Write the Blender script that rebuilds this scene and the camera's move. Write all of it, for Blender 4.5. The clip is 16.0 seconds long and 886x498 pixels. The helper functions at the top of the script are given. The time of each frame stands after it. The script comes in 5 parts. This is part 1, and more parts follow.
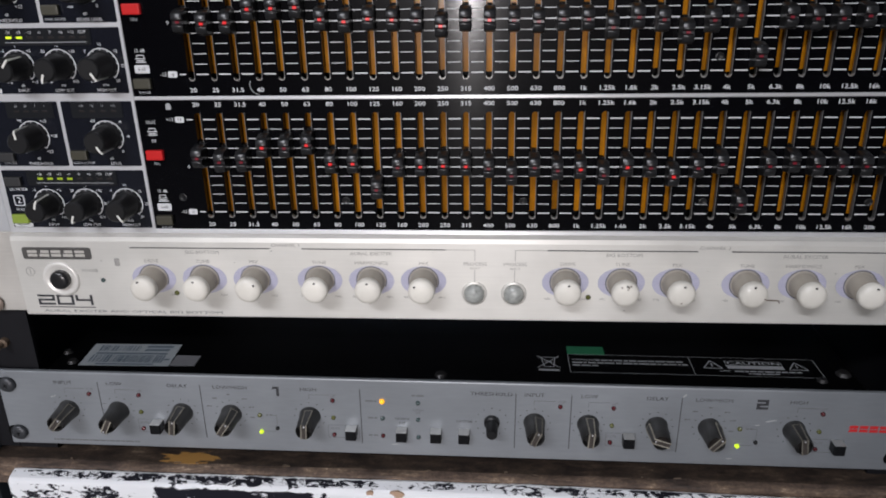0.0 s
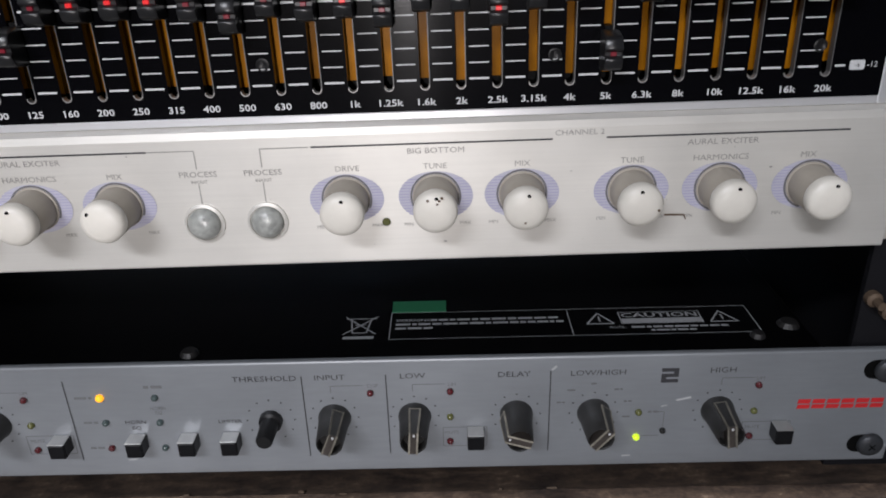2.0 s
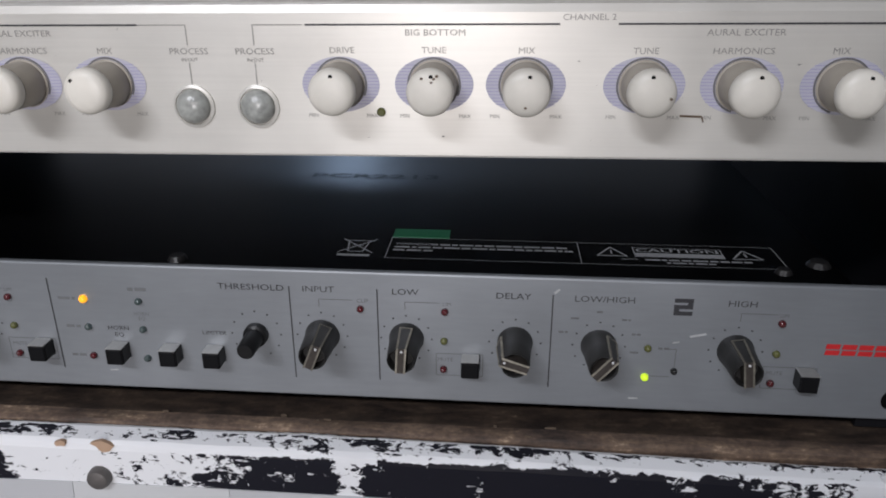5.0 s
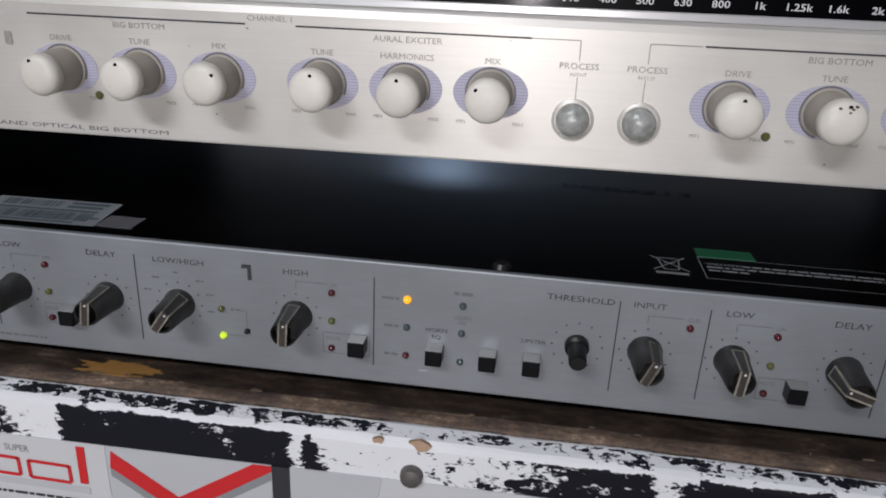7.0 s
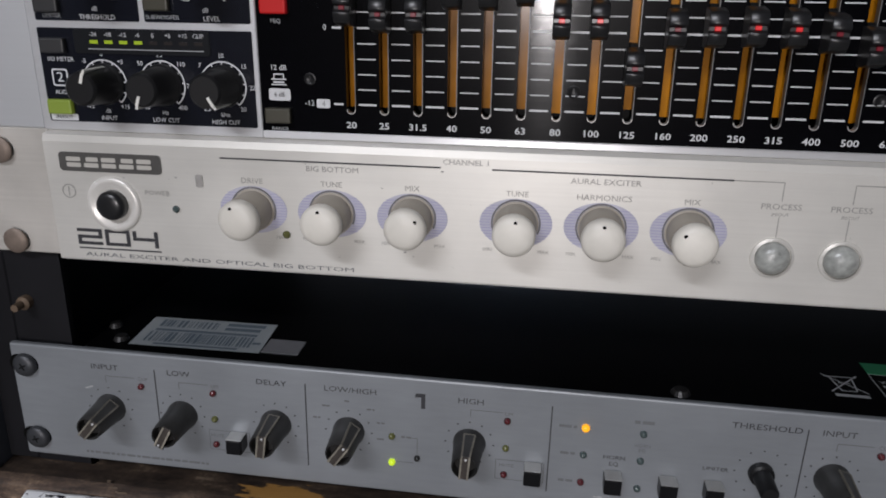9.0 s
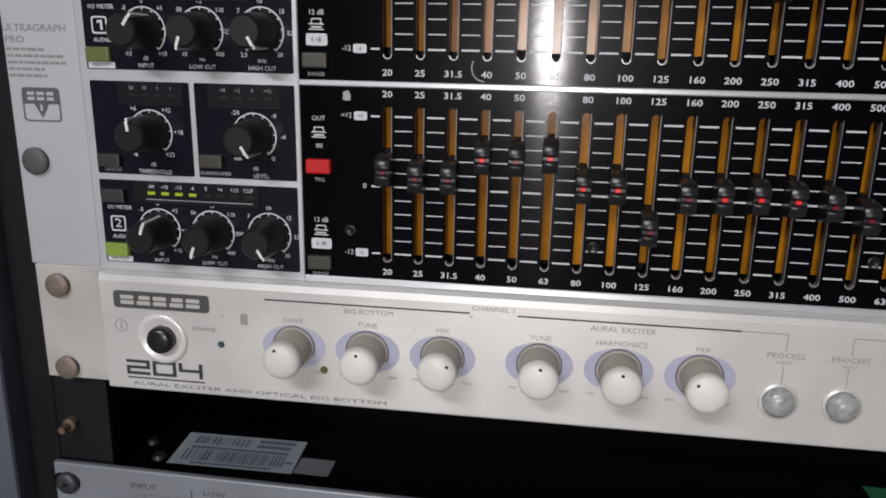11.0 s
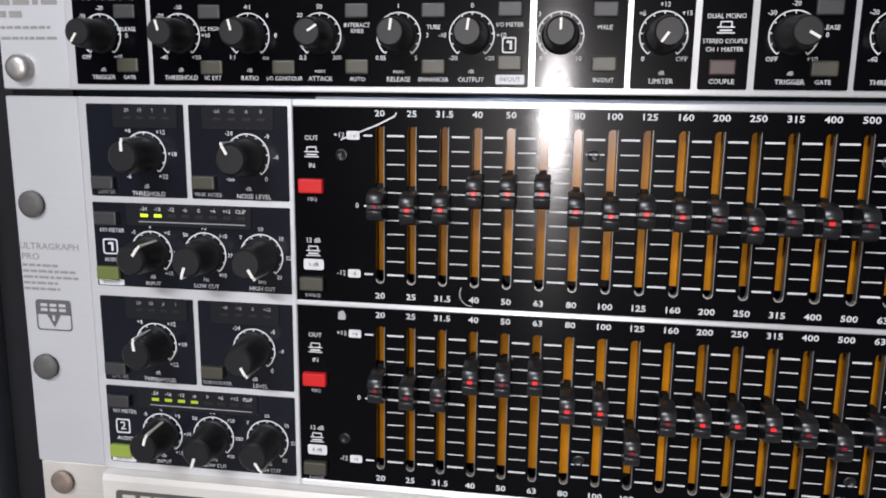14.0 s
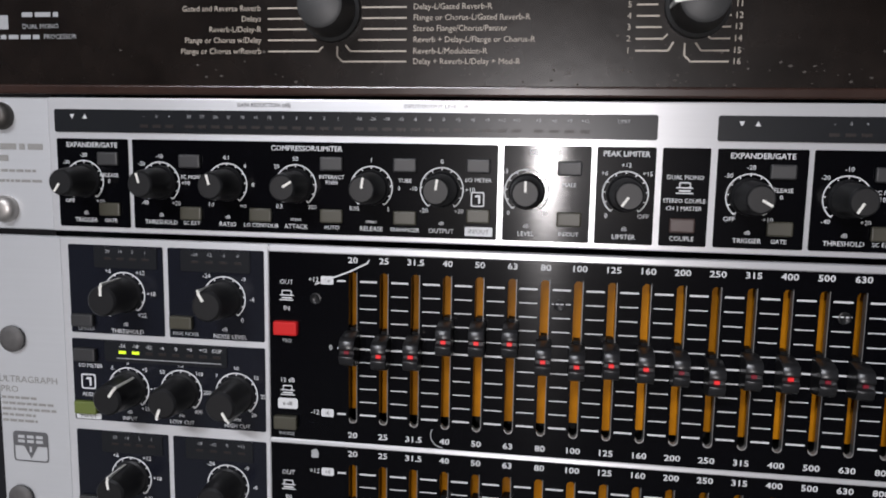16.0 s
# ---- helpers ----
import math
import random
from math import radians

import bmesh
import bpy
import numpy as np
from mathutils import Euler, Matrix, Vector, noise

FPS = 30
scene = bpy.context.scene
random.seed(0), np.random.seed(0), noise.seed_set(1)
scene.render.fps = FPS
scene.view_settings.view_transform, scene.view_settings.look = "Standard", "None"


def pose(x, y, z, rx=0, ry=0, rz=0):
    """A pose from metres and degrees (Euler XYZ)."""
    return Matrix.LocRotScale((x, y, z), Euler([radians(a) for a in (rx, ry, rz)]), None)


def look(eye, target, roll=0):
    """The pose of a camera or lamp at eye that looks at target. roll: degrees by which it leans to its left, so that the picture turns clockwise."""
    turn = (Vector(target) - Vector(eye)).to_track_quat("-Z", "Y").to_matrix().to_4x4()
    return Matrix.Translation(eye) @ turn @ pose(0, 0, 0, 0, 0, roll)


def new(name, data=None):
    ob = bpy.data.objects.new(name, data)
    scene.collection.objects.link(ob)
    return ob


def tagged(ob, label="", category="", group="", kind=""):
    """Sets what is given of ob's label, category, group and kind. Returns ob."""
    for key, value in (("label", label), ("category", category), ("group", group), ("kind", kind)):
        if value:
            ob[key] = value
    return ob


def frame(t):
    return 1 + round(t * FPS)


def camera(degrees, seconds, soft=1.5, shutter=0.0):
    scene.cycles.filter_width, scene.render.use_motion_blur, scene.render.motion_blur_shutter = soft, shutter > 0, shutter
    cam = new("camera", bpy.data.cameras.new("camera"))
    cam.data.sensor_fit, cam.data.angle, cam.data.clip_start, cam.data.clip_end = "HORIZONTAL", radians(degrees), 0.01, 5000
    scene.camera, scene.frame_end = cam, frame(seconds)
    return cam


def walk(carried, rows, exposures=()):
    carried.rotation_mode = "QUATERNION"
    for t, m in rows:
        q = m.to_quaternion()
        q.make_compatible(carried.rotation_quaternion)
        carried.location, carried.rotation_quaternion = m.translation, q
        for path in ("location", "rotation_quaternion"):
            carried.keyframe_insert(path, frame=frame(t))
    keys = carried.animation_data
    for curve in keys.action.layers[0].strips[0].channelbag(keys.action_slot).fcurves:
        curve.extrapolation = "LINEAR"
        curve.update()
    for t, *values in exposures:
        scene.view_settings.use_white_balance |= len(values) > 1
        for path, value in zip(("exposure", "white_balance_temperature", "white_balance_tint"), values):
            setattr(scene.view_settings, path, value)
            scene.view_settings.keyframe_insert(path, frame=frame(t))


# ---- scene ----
cam = camera(61.0, 16.0, soft=1.85)
PATH = [
    (0, (0.0216, -0.3333, 0.3742), (-0.0098, 0.1294, 0.1874), -1.05),
    (0.5, (0.0335, -0.3213, 0.3606), (0.0098, 0.1380, 0.1642), -1.66),
    (1, (0.0533, -0.3041, 0.3504), (0.0373, 0.1538, 0.1503), -2.05),
    (1.5, (0.0704, -0.2637, 0.3319), (0.0582, 0.1893, 0.1206), -1.50),
    (2, (0.0886, -0.2126, 0.3038), (0.0810, 0.2411, 0.0938), -2.22),
    (2.5, (0.1059, -0.2012, 0.2731), (0.1072, 0.2597, 0.0792), -1.96),
    (3, (0.1125, -0.2043, 0.2591), (0.0986, 0.2588, 0.0710), -3.02),
    (3.2, (0.1156, -0.2060, 0.2583), (0.0974, 0.2595, 0.0767), -2.71),
    (5.3, (0.0958, -0.2167, 0.2622), (0.0555, 0.2448, 0.0739), -0.41),
    (5.5, (0.0866, -0.2181, 0.2630), (0.0463, 0.2437, 0.0755), -0.09),
    (6, (0.0585, -0.2199, 0.2636), (0.0173, 0.2416, 0.0757), 1.02),
    (6.5, (0.0315, -0.2218, 0.2653), (-0.0162, 0.2392, 0.0777), 1.75),
    (7, (0.0043, -0.2253, 0.2649), (-0.0518, 0.2345, 0.0767), 2.10),
    (7.5, (-0.0180, -0.2247, 0.2643), (-0.0791, 0.2343, 0.0758), 2.40),
    (8, (-0.0393, -0.2247, 0.2775), (-0.1085, 0.2375, 0.0996), 2.19),
    (8.2, (-0.0475, -0.2240, 0.2834), (-0.1175, 0.2396, 0.1097), 1.64),
    (10.3, (-0.0554, -0.2222, 0.3040), (-0.1186, 0.2513, 0.1564), 0.51),
    (10.5, (-0.0563, -0.2258, 0.3137), (-0.1203, 0.2492, 0.1716), 0.59),
    (11, (-0.0617, -0.2328, 0.3249), (-0.1275, 0.2450, 0.1932), 1.11),
    (11.5, (-0.0641, -0.2336, 0.3326), (-0.1322, 0.2456, 0.2072), 1.54),
    (12, (-0.0655, -0.2342, 0.3421), (-0.1341, 0.2471, 0.2252), 1.45),
    (12.5, (-0.0636, -0.2342, 0.3515), (-0.1350, 0.2480, 0.2400), 1.25),
    (13, (-0.0616, -0.2340, 0.3618), (-0.1327, 0.2500, 0.2584), 1.13),
    (13.5, (-0.0611, -0.2339, 0.3679), (-0.1318, 0.2514, 0.2702), 1.19),
    (14, (-0.0571, -0.2322, 0.3766), (-0.1294, 0.2538, 0.2836), 0.73),
    (14.5, (-0.0563, -0.2323, 0.3822), (-0.1276, 0.2547, 0.2939), 0.87),
    (15, (-0.0518, -0.2316, 0.3917), (-0.1208, 0.2569, 0.3105), 0.58),
    (15.5, (-0.0492, -0.2315, 0.4025), (-0.1184, 0.2583, 0.3296), 0.55),
    (16, (-0.0496, -0.2319, 0.4096), (-0.1204, 0.2588, 0.3446), 0.97),
]
walk(cam, [(t, look(eye, target, roll)) for t, eye, target, roll in PATH],
     [(0, 0.0), (1, 0.19), (2, 0.05), (3, -0.08), (5.5, -0.09), (6.5, -0.2), (7.5, -0.26), (8, -0.3), (10.5, -0.44), (11, -0.2), (11.5, -0.17), (12, 0.12), (13, 0.44), (14.5, 0.40), (15.5, 0.27), (16, 0.08)])

# ---- light ----
S = 0.001  # the plan below is in millimetres
world = bpy.data.worlds.new("room_air")
scene.world = world
world.use_nodes = True
world.node_tree.nodes["Background"].inputs[0].default_value = (0.55, 0.62, 0.75, 1)
world.node_tree.nodes["Background"].inputs[1].default_value = 0.006


def lamp(name, kind, place, target, power, colour, size, size_y=0.0):
    data = bpy.data.lights.new(name, kind)
    data.energy, data.color = power, colour
    if kind == "AREA":
        data.shape, data.size, data.size_y = "RECTANGLE", size, size_y or size
    else:
        data.shadow_soft_size = size
    ob = new(name, data)
    ob.matrix_world = look(place, target)
    return ob


lamp("ceiling_tube_light", "AREA", (-0.75, -2.25, 1.98), (-0.1, 0.0, 0.2), 49, (0.92, 0.93, 1.0), 1.2, 0.12)
# fixed spot, added to stand in for a flash carried beside the camera
flash_spot = lamp("flash_stand_in_light", "SPOT", (-0.075, -3.1, 0.345), (-0.165, 0.0, 0.265), 174, (1.0, 0.945, 0.955), 0.032)
lamp("back_room_lamp", "POINT", (-0.14, 0.98, 0.50), (0, 0, 0), 1.7, (0.52, 0.70, 1.0), 0.04)
flash_spot.data.spot_size, flash_spot.data.spot_blend = radians(18.5), 1.0



# ---- materials ----
def mat(name, colour, rough=0.5, metal=0.0, spec=0.5, emit=None, strength=0.0, grain=0.0, grain_scale=60.0, bump=0.0,
        stretch=(1, 1, 1), coat=0.0, coat_rough=0.03, blotch=0.06, blotch_scale=9.0, brushed=0.0):
    """A painted, moulded or metal surface with grain and blotches at two scales."""
    m = bpy.data.materials.new(name)
    m.use_nodes = True
    nt = m.node_tree
    b = nt.nodes["Principled BSDF"]
    b.inputs["Base Color"].default_value = (*colour, 1)
    b.inputs["Roughness"].default_value = rough
    b.inputs["Metallic"].default_value = metal
    b.inputs["Specular IOR Level"].default_value = spec
    b.inputs["Coat Weight"].default_value = coat
    b.inputs["Coat Roughness"].default_value = coat_rough
    if emit:
        b.inputs["Emission Color"].default_value = (*emit, 1)
        b.inputs["Emission Strength"].default_value = strength
    if brushed:
        b.inputs["Anisotropic"].default_value = brushed
        tan = nt.nodes.new("ShaderNodeTangent")
        tan.direction_type, tan.axis = "RADIAL", "X"
        nt.links.new(tan.outputs[0], b.inputs["Tangent"])
    if grain or bump:
        co = nt.nodes.new("ShaderNodeTexCoord")
        mp = nt.nodes.new("ShaderNodeMapping")
        mp.inputs["Scale"].default_value = stretch
        nt.links.new(co.outputs["Object"], mp.inputs["Vector"])
        fine = nt.nodes.new("ShaderNodeTexNoise")
        fine.inputs["Scale"].default_value, fine.inputs["Detail"].default_value = grain_scale, 4
        nt.links.new(mp.outputs[0], fine.inputs["Vector"])
        wide = nt.nodes.new("ShaderNodeTexNoise")
        wide.inputs["Scale"].default_value, wide.inputs["Detail"].default_value = blotch_scale, 5
        nt.links.new(co.outputs["Object"], wide.inputs["Vector"])
        if grain:
            tone = nt.nodes.new("ShaderNodeMath")
            tone.operation = "MULTIPLY_ADD"
            tone.inputs[1].default_value, tone.inputs[2].default_value = grain, 1 - grain / 2
            nt.links.new(fine.outputs[0], tone.inputs[0])
            tone2 = nt.nodes.new("ShaderNodeMath")
            tone2.operation = "MULTIPLY_ADD"
            tone2.inputs[1].default_value, tone2.inputs[2].default_value = blotch * 2, 1 - blotch
            nt.links.new(wide.outputs[0], tone2.inputs[0])
            both = nt.nodes.new("ShaderNodeMath")
            both.operation = "MULTIPLY"
            nt.links.new(tone.outputs[0], both.inputs[0])
            nt.links.new(tone2.outputs[0], both.inputs[1])
            mix = nt.nodes.new("ShaderNodeVectorMath")
            mix.operation = "SCALE"
            mix.inputs[0].default_value = colour
            nt.links.new(both.outputs[0], mix.inputs["Scale"])
            nt.links.new(mix.outputs[0], b.inputs["Base Color"])
            rg = nt.nodes.new("ShaderNodeMath")
            rg.operation = "MULTIPLY_ADD"
            rg.inputs[1].default_value, rg.inputs[2].default_value = rough * 0.5, rough * 0.75
            nt.links.new(wide.outputs[0], rg.inputs[0])
            nt.links.new(rg.outputs[0], b.inputs["Roughness"])
        if bump:
            bp = nt.nodes.new("ShaderNodeBump")
            bp.inputs["Strength"].default_value, bp.inputs["Distance"].default_value = bump, 0.0002
            nt.links.new(fine.outputs[0], bp.inputs["Height"])
            nt.links.new(bp.outputs[0], b.inputs["Normal"])
    return m


BRUSH = (0.02, 0.02, 1.0)  # lines along x
silver = mat("brushed_silver_paint", (0.71, 0.71, 0.72), 0.36, 0.5, grain=0.10, grain_scale=1500, bump=0.06, stretch=BRUSH, brushed=0.8)
ear_silver = mat("satin_silver_ear", (0.58, 0.59, 0.605), 0.40, 0.45, grain=0.08, grain_scale=700, bump=0.05, stretch=BRUSH, blotch=0.08)
champagne = mat("champagne_brushed_alloy", (0.665, 0.648, 0.605), 0.40, 0.30, grain=0.12, grain_scale=1200, bump=0.06, stretch=BRUSH, brushed=0.5, blotch=0.23, blotch_scale=24)
ear_champagne = mat("stained_champagne_ear", (0.55, 0.525, 0.485), 0.45, 0.3, grain=0.2, grain_scale=900, bump=0.06, stretch=BRUSH, blotch=0.25, blotch_scale=45)
lit_lip_tone = mat("slot_lip_lit_tone", (0.34, 0.33, 0.32), 0.35, 0.5, grain=0.3, grain_scale=400)
brown_screw = mat("rust_brown_screw", (0.21, 0.165, 0.135), 0.55, 0.4, grain=0.7, grain_scale=450, bump=0.4)
steel_blue = mat("blue_grey_panel_paint", (0.285, 0.303, 0.324), 0.42, 0.45, grain=0.16, grain_scale=600, bump=0.05, stretch=(0.15, 1, 1), blotch=0.24, blotch_scale=20)
black_gloss = mat("brushed_black_panel", (0.0016, 0.0016, 0.0024), 0.115, 0.0, spec=0.11, coat=0.07, coat_rough=0.26, grain=0.3, grain_scale=2600, bump=0.045, stretch=(0.004, 0.004, 1.0), brushed=0.9)
window_black = mat("satin_blue_black_panel", (0.0060, 0.0070, 0.0118), 0.22, 0.0, spec=0.45, grain=0.3, grain_scale=900, bump=0.03)
fx_black = mat("scuffed_brown_black_panel", (0.008, 0.0052, 0.004), 0.27, 0.0, spec=0.24, grain=1.2, grain_scale=160, bump=0.2, blotch=0.8, blotch_scale=30)
chassis = mat("satin_black_steel_cover", (0.0016, 0.0015, 0.0017), 0.33, 0.0, spec=0.15, grain=0.4, grain_scale=500, bump=0.0)
knob_black = mat("black_moulded_knob", (0.0075, 0.0075, 0.0082), 0.40, spec=0.35, grain=0.5, grain_scale=400, bump=0.1)
fader_black = mat("black_fader_cap", (0.012, 0.012, 0.013), 0.30, spec=0.55, grain=0.3, grain_scale=300, bump=0.05)
dusty_knob = mat("dusty_black_pointer_knob", (0.028, 0.0275, 0.027), 0.42, spec=0.45, grain=0.8, grain_scale=260, bump=0.15, blotch=0.55, blotch_scale=170)
bar_brown = mat("worn_brown_pointer_bar", (0.050, 0.042, 0.037), 0.45, spec=0.4, grain=0.9, grain_scale=420, bump=0.15, blotch=0.5, blotch_scale=200)
soft_print = mat("worn_grey_print", (0.30, 0.29, 0.275), 0.55, grain=0.5, grain_scale=700)
plain_zinc = mat("dull_blue_zinc_screw", (0.055, 0.058, 0.064), 0.45, 0.5, grain=0.4, grain_scale=400, bump=0.2)
shade_ring_grey = mat("shade_ring_tone", (0.13, 0.128, 0.135), 0.5, grain=0.3, grain_scale=500)
dull_screw = mat("dull_brown_grey_screw", (0.092, 0.088, 0.086), 0.6, 0.3, grain=0.5, grain_scale=500, bump=0.4)
scuff = mat("pale_scuff", (0.46, 0.47, 0.48), 0.6, grain=0.4, grain_scale=900)
sunk_screw = mat("dark_sunk_screw", (0.018, 0.018, 0.019), 0.35, 0.5, grain=0.3, grain_scale=500)
dull_rim_tone = mat("slot_rim_dull_tone", (0.13, 0.13, 0.13), 0.4, 0.3)
fx_dust = mat("pale_dust_specks", (0.05, 0.042, 0.035), 0.7, grain=0.4, grain_scale=400)
knob_cap = mat("worn_ivory_knob_cap", (0.74, 0.71, 0.64), 0.42, grain=0.10, grain_scale=300, bump=0.08, blotch=0.10, blotch_scale=120)
knob_grey = mat("grey_knob_body", (0.36, 0.325, 0.275), 0.5, grain=0.15, grain_scale=300, bump=0.08, blotch=0.12, blotch_scale=90)
lavender = mat("lavender_scale_print", (0.465, 0.46, 0.545), 0.5, grain=0.2, grain_scale=500, stretch=(0.2, 1, 1))
lavender_dark = mat("dark_lavender_print", (0.33, 0.32, 0.50), 0.5, grain=0.1)
white_print = mat("white_print", (0.60, 0.61, 0.62), 0.5, grain=0.12, grain_scale=600)
dim_print = mat("dull_white_print", (0.33, 0.34, 0.35), 0.5, grain=0.2, grain_scale=500)
tan_print = mat("faded_cream_print", (0.42, 0.37, 0.31), 0.55, grain=0.35, grain_scale=350)
dark_print = mat("dark_grey_print", (0.035, 0.035, 0.04), 0.5, grain=0.2, grain_scale=400)
faded_print = mat("faded_grey_print", (0.24, 0.235, 0.225), 0.55, grain=0.3, grain_scale=500)
red_print = mat("red_print", (0.60, 0.028, 0.032), 0.5, spec=0.25, grain=0.15, grain_scale=300)
pointer_white = mat("ivory_pointer_line", (0.72, 0.71, 0.66), 0.5, grain=0.3, grain_scale=500)
cream_line = mat("aged_cream_line", (0.27, 0.25, 0.205), 0.55, grain=1.3, grain_scale=420, blotch=0.4, blotch_scale=200)
worn_print = mat("rubbed_dark_print", (0.055, 0.056, 0.06), 0.55, grain=1.2, grain_scale=900, blotch=0.4, blotch_scale=200)
mid_print = mat("grey_panel_print", (0.15, 0.155, 0.162), 0.55, grain=0.3, grain_scale=500)
amber = mat("amber_dust_strip", (0.43, 0.168, 0.006), 0.19, spec=0.15, grain=0.5, grain_scale=260, bump=0.08, stretch=(1, 1, 0.3), blotch=0.55, blotch_scale=75)
slot_dark = mat("black_slot_lining", (0.004, 0.004, 0.004), 0.5, spec=0.08, grain=0.2)
led_bar = mat("smoked_lens_strip", (0.012, 0.013, 0.015), 0.30, spec=0.2, grain=0.2, grain_scale=200)
btn_grey = mat("smoky_olive_button", (0.046, 0.043, 0.029), 0.42, grain=0.15, grain_scale=300, bump=0.05)
btn_dark = mat("dark_grey_button", (0.026, 0.026, 0.027), 0.45, grain=0.2, grain_scale=300)
btn_brown = mat("smoky_brown_button", (0.052, 0.032, 0.028), 0.42, grain=0.15, grain_scale=300, bump=0.05)
lamp_off = mat("unlit_smoked_lamp", (0.020, 0.016, 0.015), 0.4, spec=0.3, grain=0.2, grain_scale=300)
btn_olive = mat("olive_backlit_button", (0.10, 0.125, 0.03), 0.45, emit=(0.35, 0.5, 0.05), strength=0.02, grain=0.1)
btn_lime = mat("lime_backlit_button", (0.17, 0.23, 0.035), 0.45, emit=(0.45, 0.6, 0.05), strength=0.11, grain=0.1)
btn_red = mat("red_backlit_button", (0.42, 0.012, 0.010), 0.4, spec=0.25, emit=(1.0, 0.03, 0.05), strength=0.10, grain=0.1)
led_red = mat("glowing_red_led", (0.5, 0.02, 0.02), 0.3, emit=(1.0, 0.02, 0.03), strength=0.36)
led_green = mat("glowing_lime_led", (0.4, 0.5, 0.02), 0.3, emit=(0.60, 0.85, 0.03), strength=0.85)
led_lime = mat("faint_lime_led", (0.2, 0.26, 0.02), 0.3, emit=(0.60, 0.85, 0.03), strength=0.28)
led_orange = mat("glowing_orange_led", (0.8, 0.4, 0.02), 0.3, emit=(1.0, 0.40, 0.015), strength=1.0)
led_ruby = mat("unlit_ruby_led", (0.085, 0.008, 0.012), 0.22, spec=0.7, coat=0.6)
led_olive = mat("unlit_olive_led", (0.11, 0.115, 0.035), 0.22, spec=0.7, coat=0.6)
led_teal = mat("unlit_grey_green_led", (0.06, 0.085, 0.085), 0.22, spec=0.7, coat=0.6)
steel = mat("worn_zinc_screw", (0.42, 0.40, 0.38), 0.42, 0.8, grain=0.4, grain_scale=500, bump=0.3)
dark_steel = mat("dull_black_screw", (0.07, 0.065, 0.06), 0.45, 0.6, grain=0.4, grain_scale=500, bump=0.3)
rust = mat("rusty_bolt", (0.14, 0.098, 0.066), 0.7, 0.3, grain=0.6, grain_scale=400, bump=0.5)
top_shine = mat("silver_top_highlight", (0.46, 0.455, 0.44), 0.30, 0.6, grain=0.2, grain_scale=400, bump=0.05)
btn_black = mat("gloss_black_button", (0.006, 0.006, 0.007), 0.3, spec=0.25, grain=0.3, grain_scale=300)
lens_clear = mat("cloudy_clear_lens", (0.345, 0.355, 0.335), 0.30, spec=0.7, coat=0.3, grain=0.9, grain_scale=520, bump=1.0, blotch=0.3, blotch_scale=260)
paper = mat("white_paper_label", (0.30, 0.325, 0.34), 0.6, grain=0.1, grain_scale=300, bump=0.1)
paper_grey = mat("grey_paper_patch", (0.17, 0.17, 0.18), 0.6, grain=0.2, grain_scale=300)
green_tape = mat("green_sticker", (0.02, 0.14, 0.065), 0.5, grain=0.2, grain_scale=200, bump=0.1)
case_black = mat("scuffed_black_case_board", (0.008, 0.008, 0.010), 0.6, spec=0.2, grain=0.6, grain_scale=90, bump=0.3, blotch=0.4)
case_grey = mat("weathered_grey_board_edge", (0.075, 0.085, 0.105), 0.6, grain=0.3, grain_scale=120, bump=0.3, blotch=0.25, blotch_scale=12)
wall_paint = mat("off_white_wall_paint", (0.36, 0.38, 0.41), 0.8, grain=0.08, grain_scale=30, bump=0.1, blotch_scale=2)
unseen_dark_wall = mat("dark_unseen_wall_tone", (0.07, 0.065, 0.06), 0.8, grain=0.1, grain_scale=30, bump=0.1, blotch_scale=2)
floor_tile = mat("grey_concrete_floor", (0.22, 0.22, 0.21), 0.7, grain=0.3, grain_scale=40, bump=0.2)
sticker_white = mat("glossy_off_white_sticker", (0.60, 0.61, 0.62), 0.32, grain=0.06, grain_scale=60, blotch=0.08, blotch_scale=25)
sticker_grey = mat("grey_sticker_band", (0.52, 0.53, 0.55), 0.35, grain=0.06, grain_scale=60)


def vary(m, low, high):
    """Lets each piece of a repeated part be a little lighter or darker than the next."""
    nt = m.node_tree
    b = nt.nodes["Principled BSDF"]
    old = b.inputs["Base Color"].links[0].from_socket
    info = nt.nodes.new("ShaderNodeObjectInfo")
    lv = nt.nodes.new("ShaderNodeMapRange")
    lv.inputs["To Min"].default_value, lv.inputs["To Max"].default_value = low, high
    nt.links.new(info.outputs["Random"], lv.inputs["Value"])
    sc = nt.nodes.new("ShaderNodeVectorMath")
    sc.operation = "SCALE"
    nt.links.new(old, sc.inputs[0])
    nt.links.new(lv.outputs[0], sc.inputs["Scale"])
    nt.links.new(sc.outputs[0], b.inputs["Base Color"])


vary(amber, 0.5, 1.05)
vary(knob_cap, 0.9, 1.08)
vary(cream_line, 0.35, 1.15)
vary(dusty_knob, 0.7, 1.5)


def ramp(nt, source, stops, constant=False):
    r = nt.nodes.new("ShaderNodeValToRGB")
    r.color_ramp.interpolation = "CONSTANT" if constant else "LINEAR"
    while len(r.color_ramp.elements) < len(stops):
        r.color_ramp.elements.new(0.5)
    for e, (p, c) in zip(r.color_ramp.elements, stops):
        e.position, e.color = p, (*c, 1)
    nt.links.new(source, r.inputs[0])
    return r


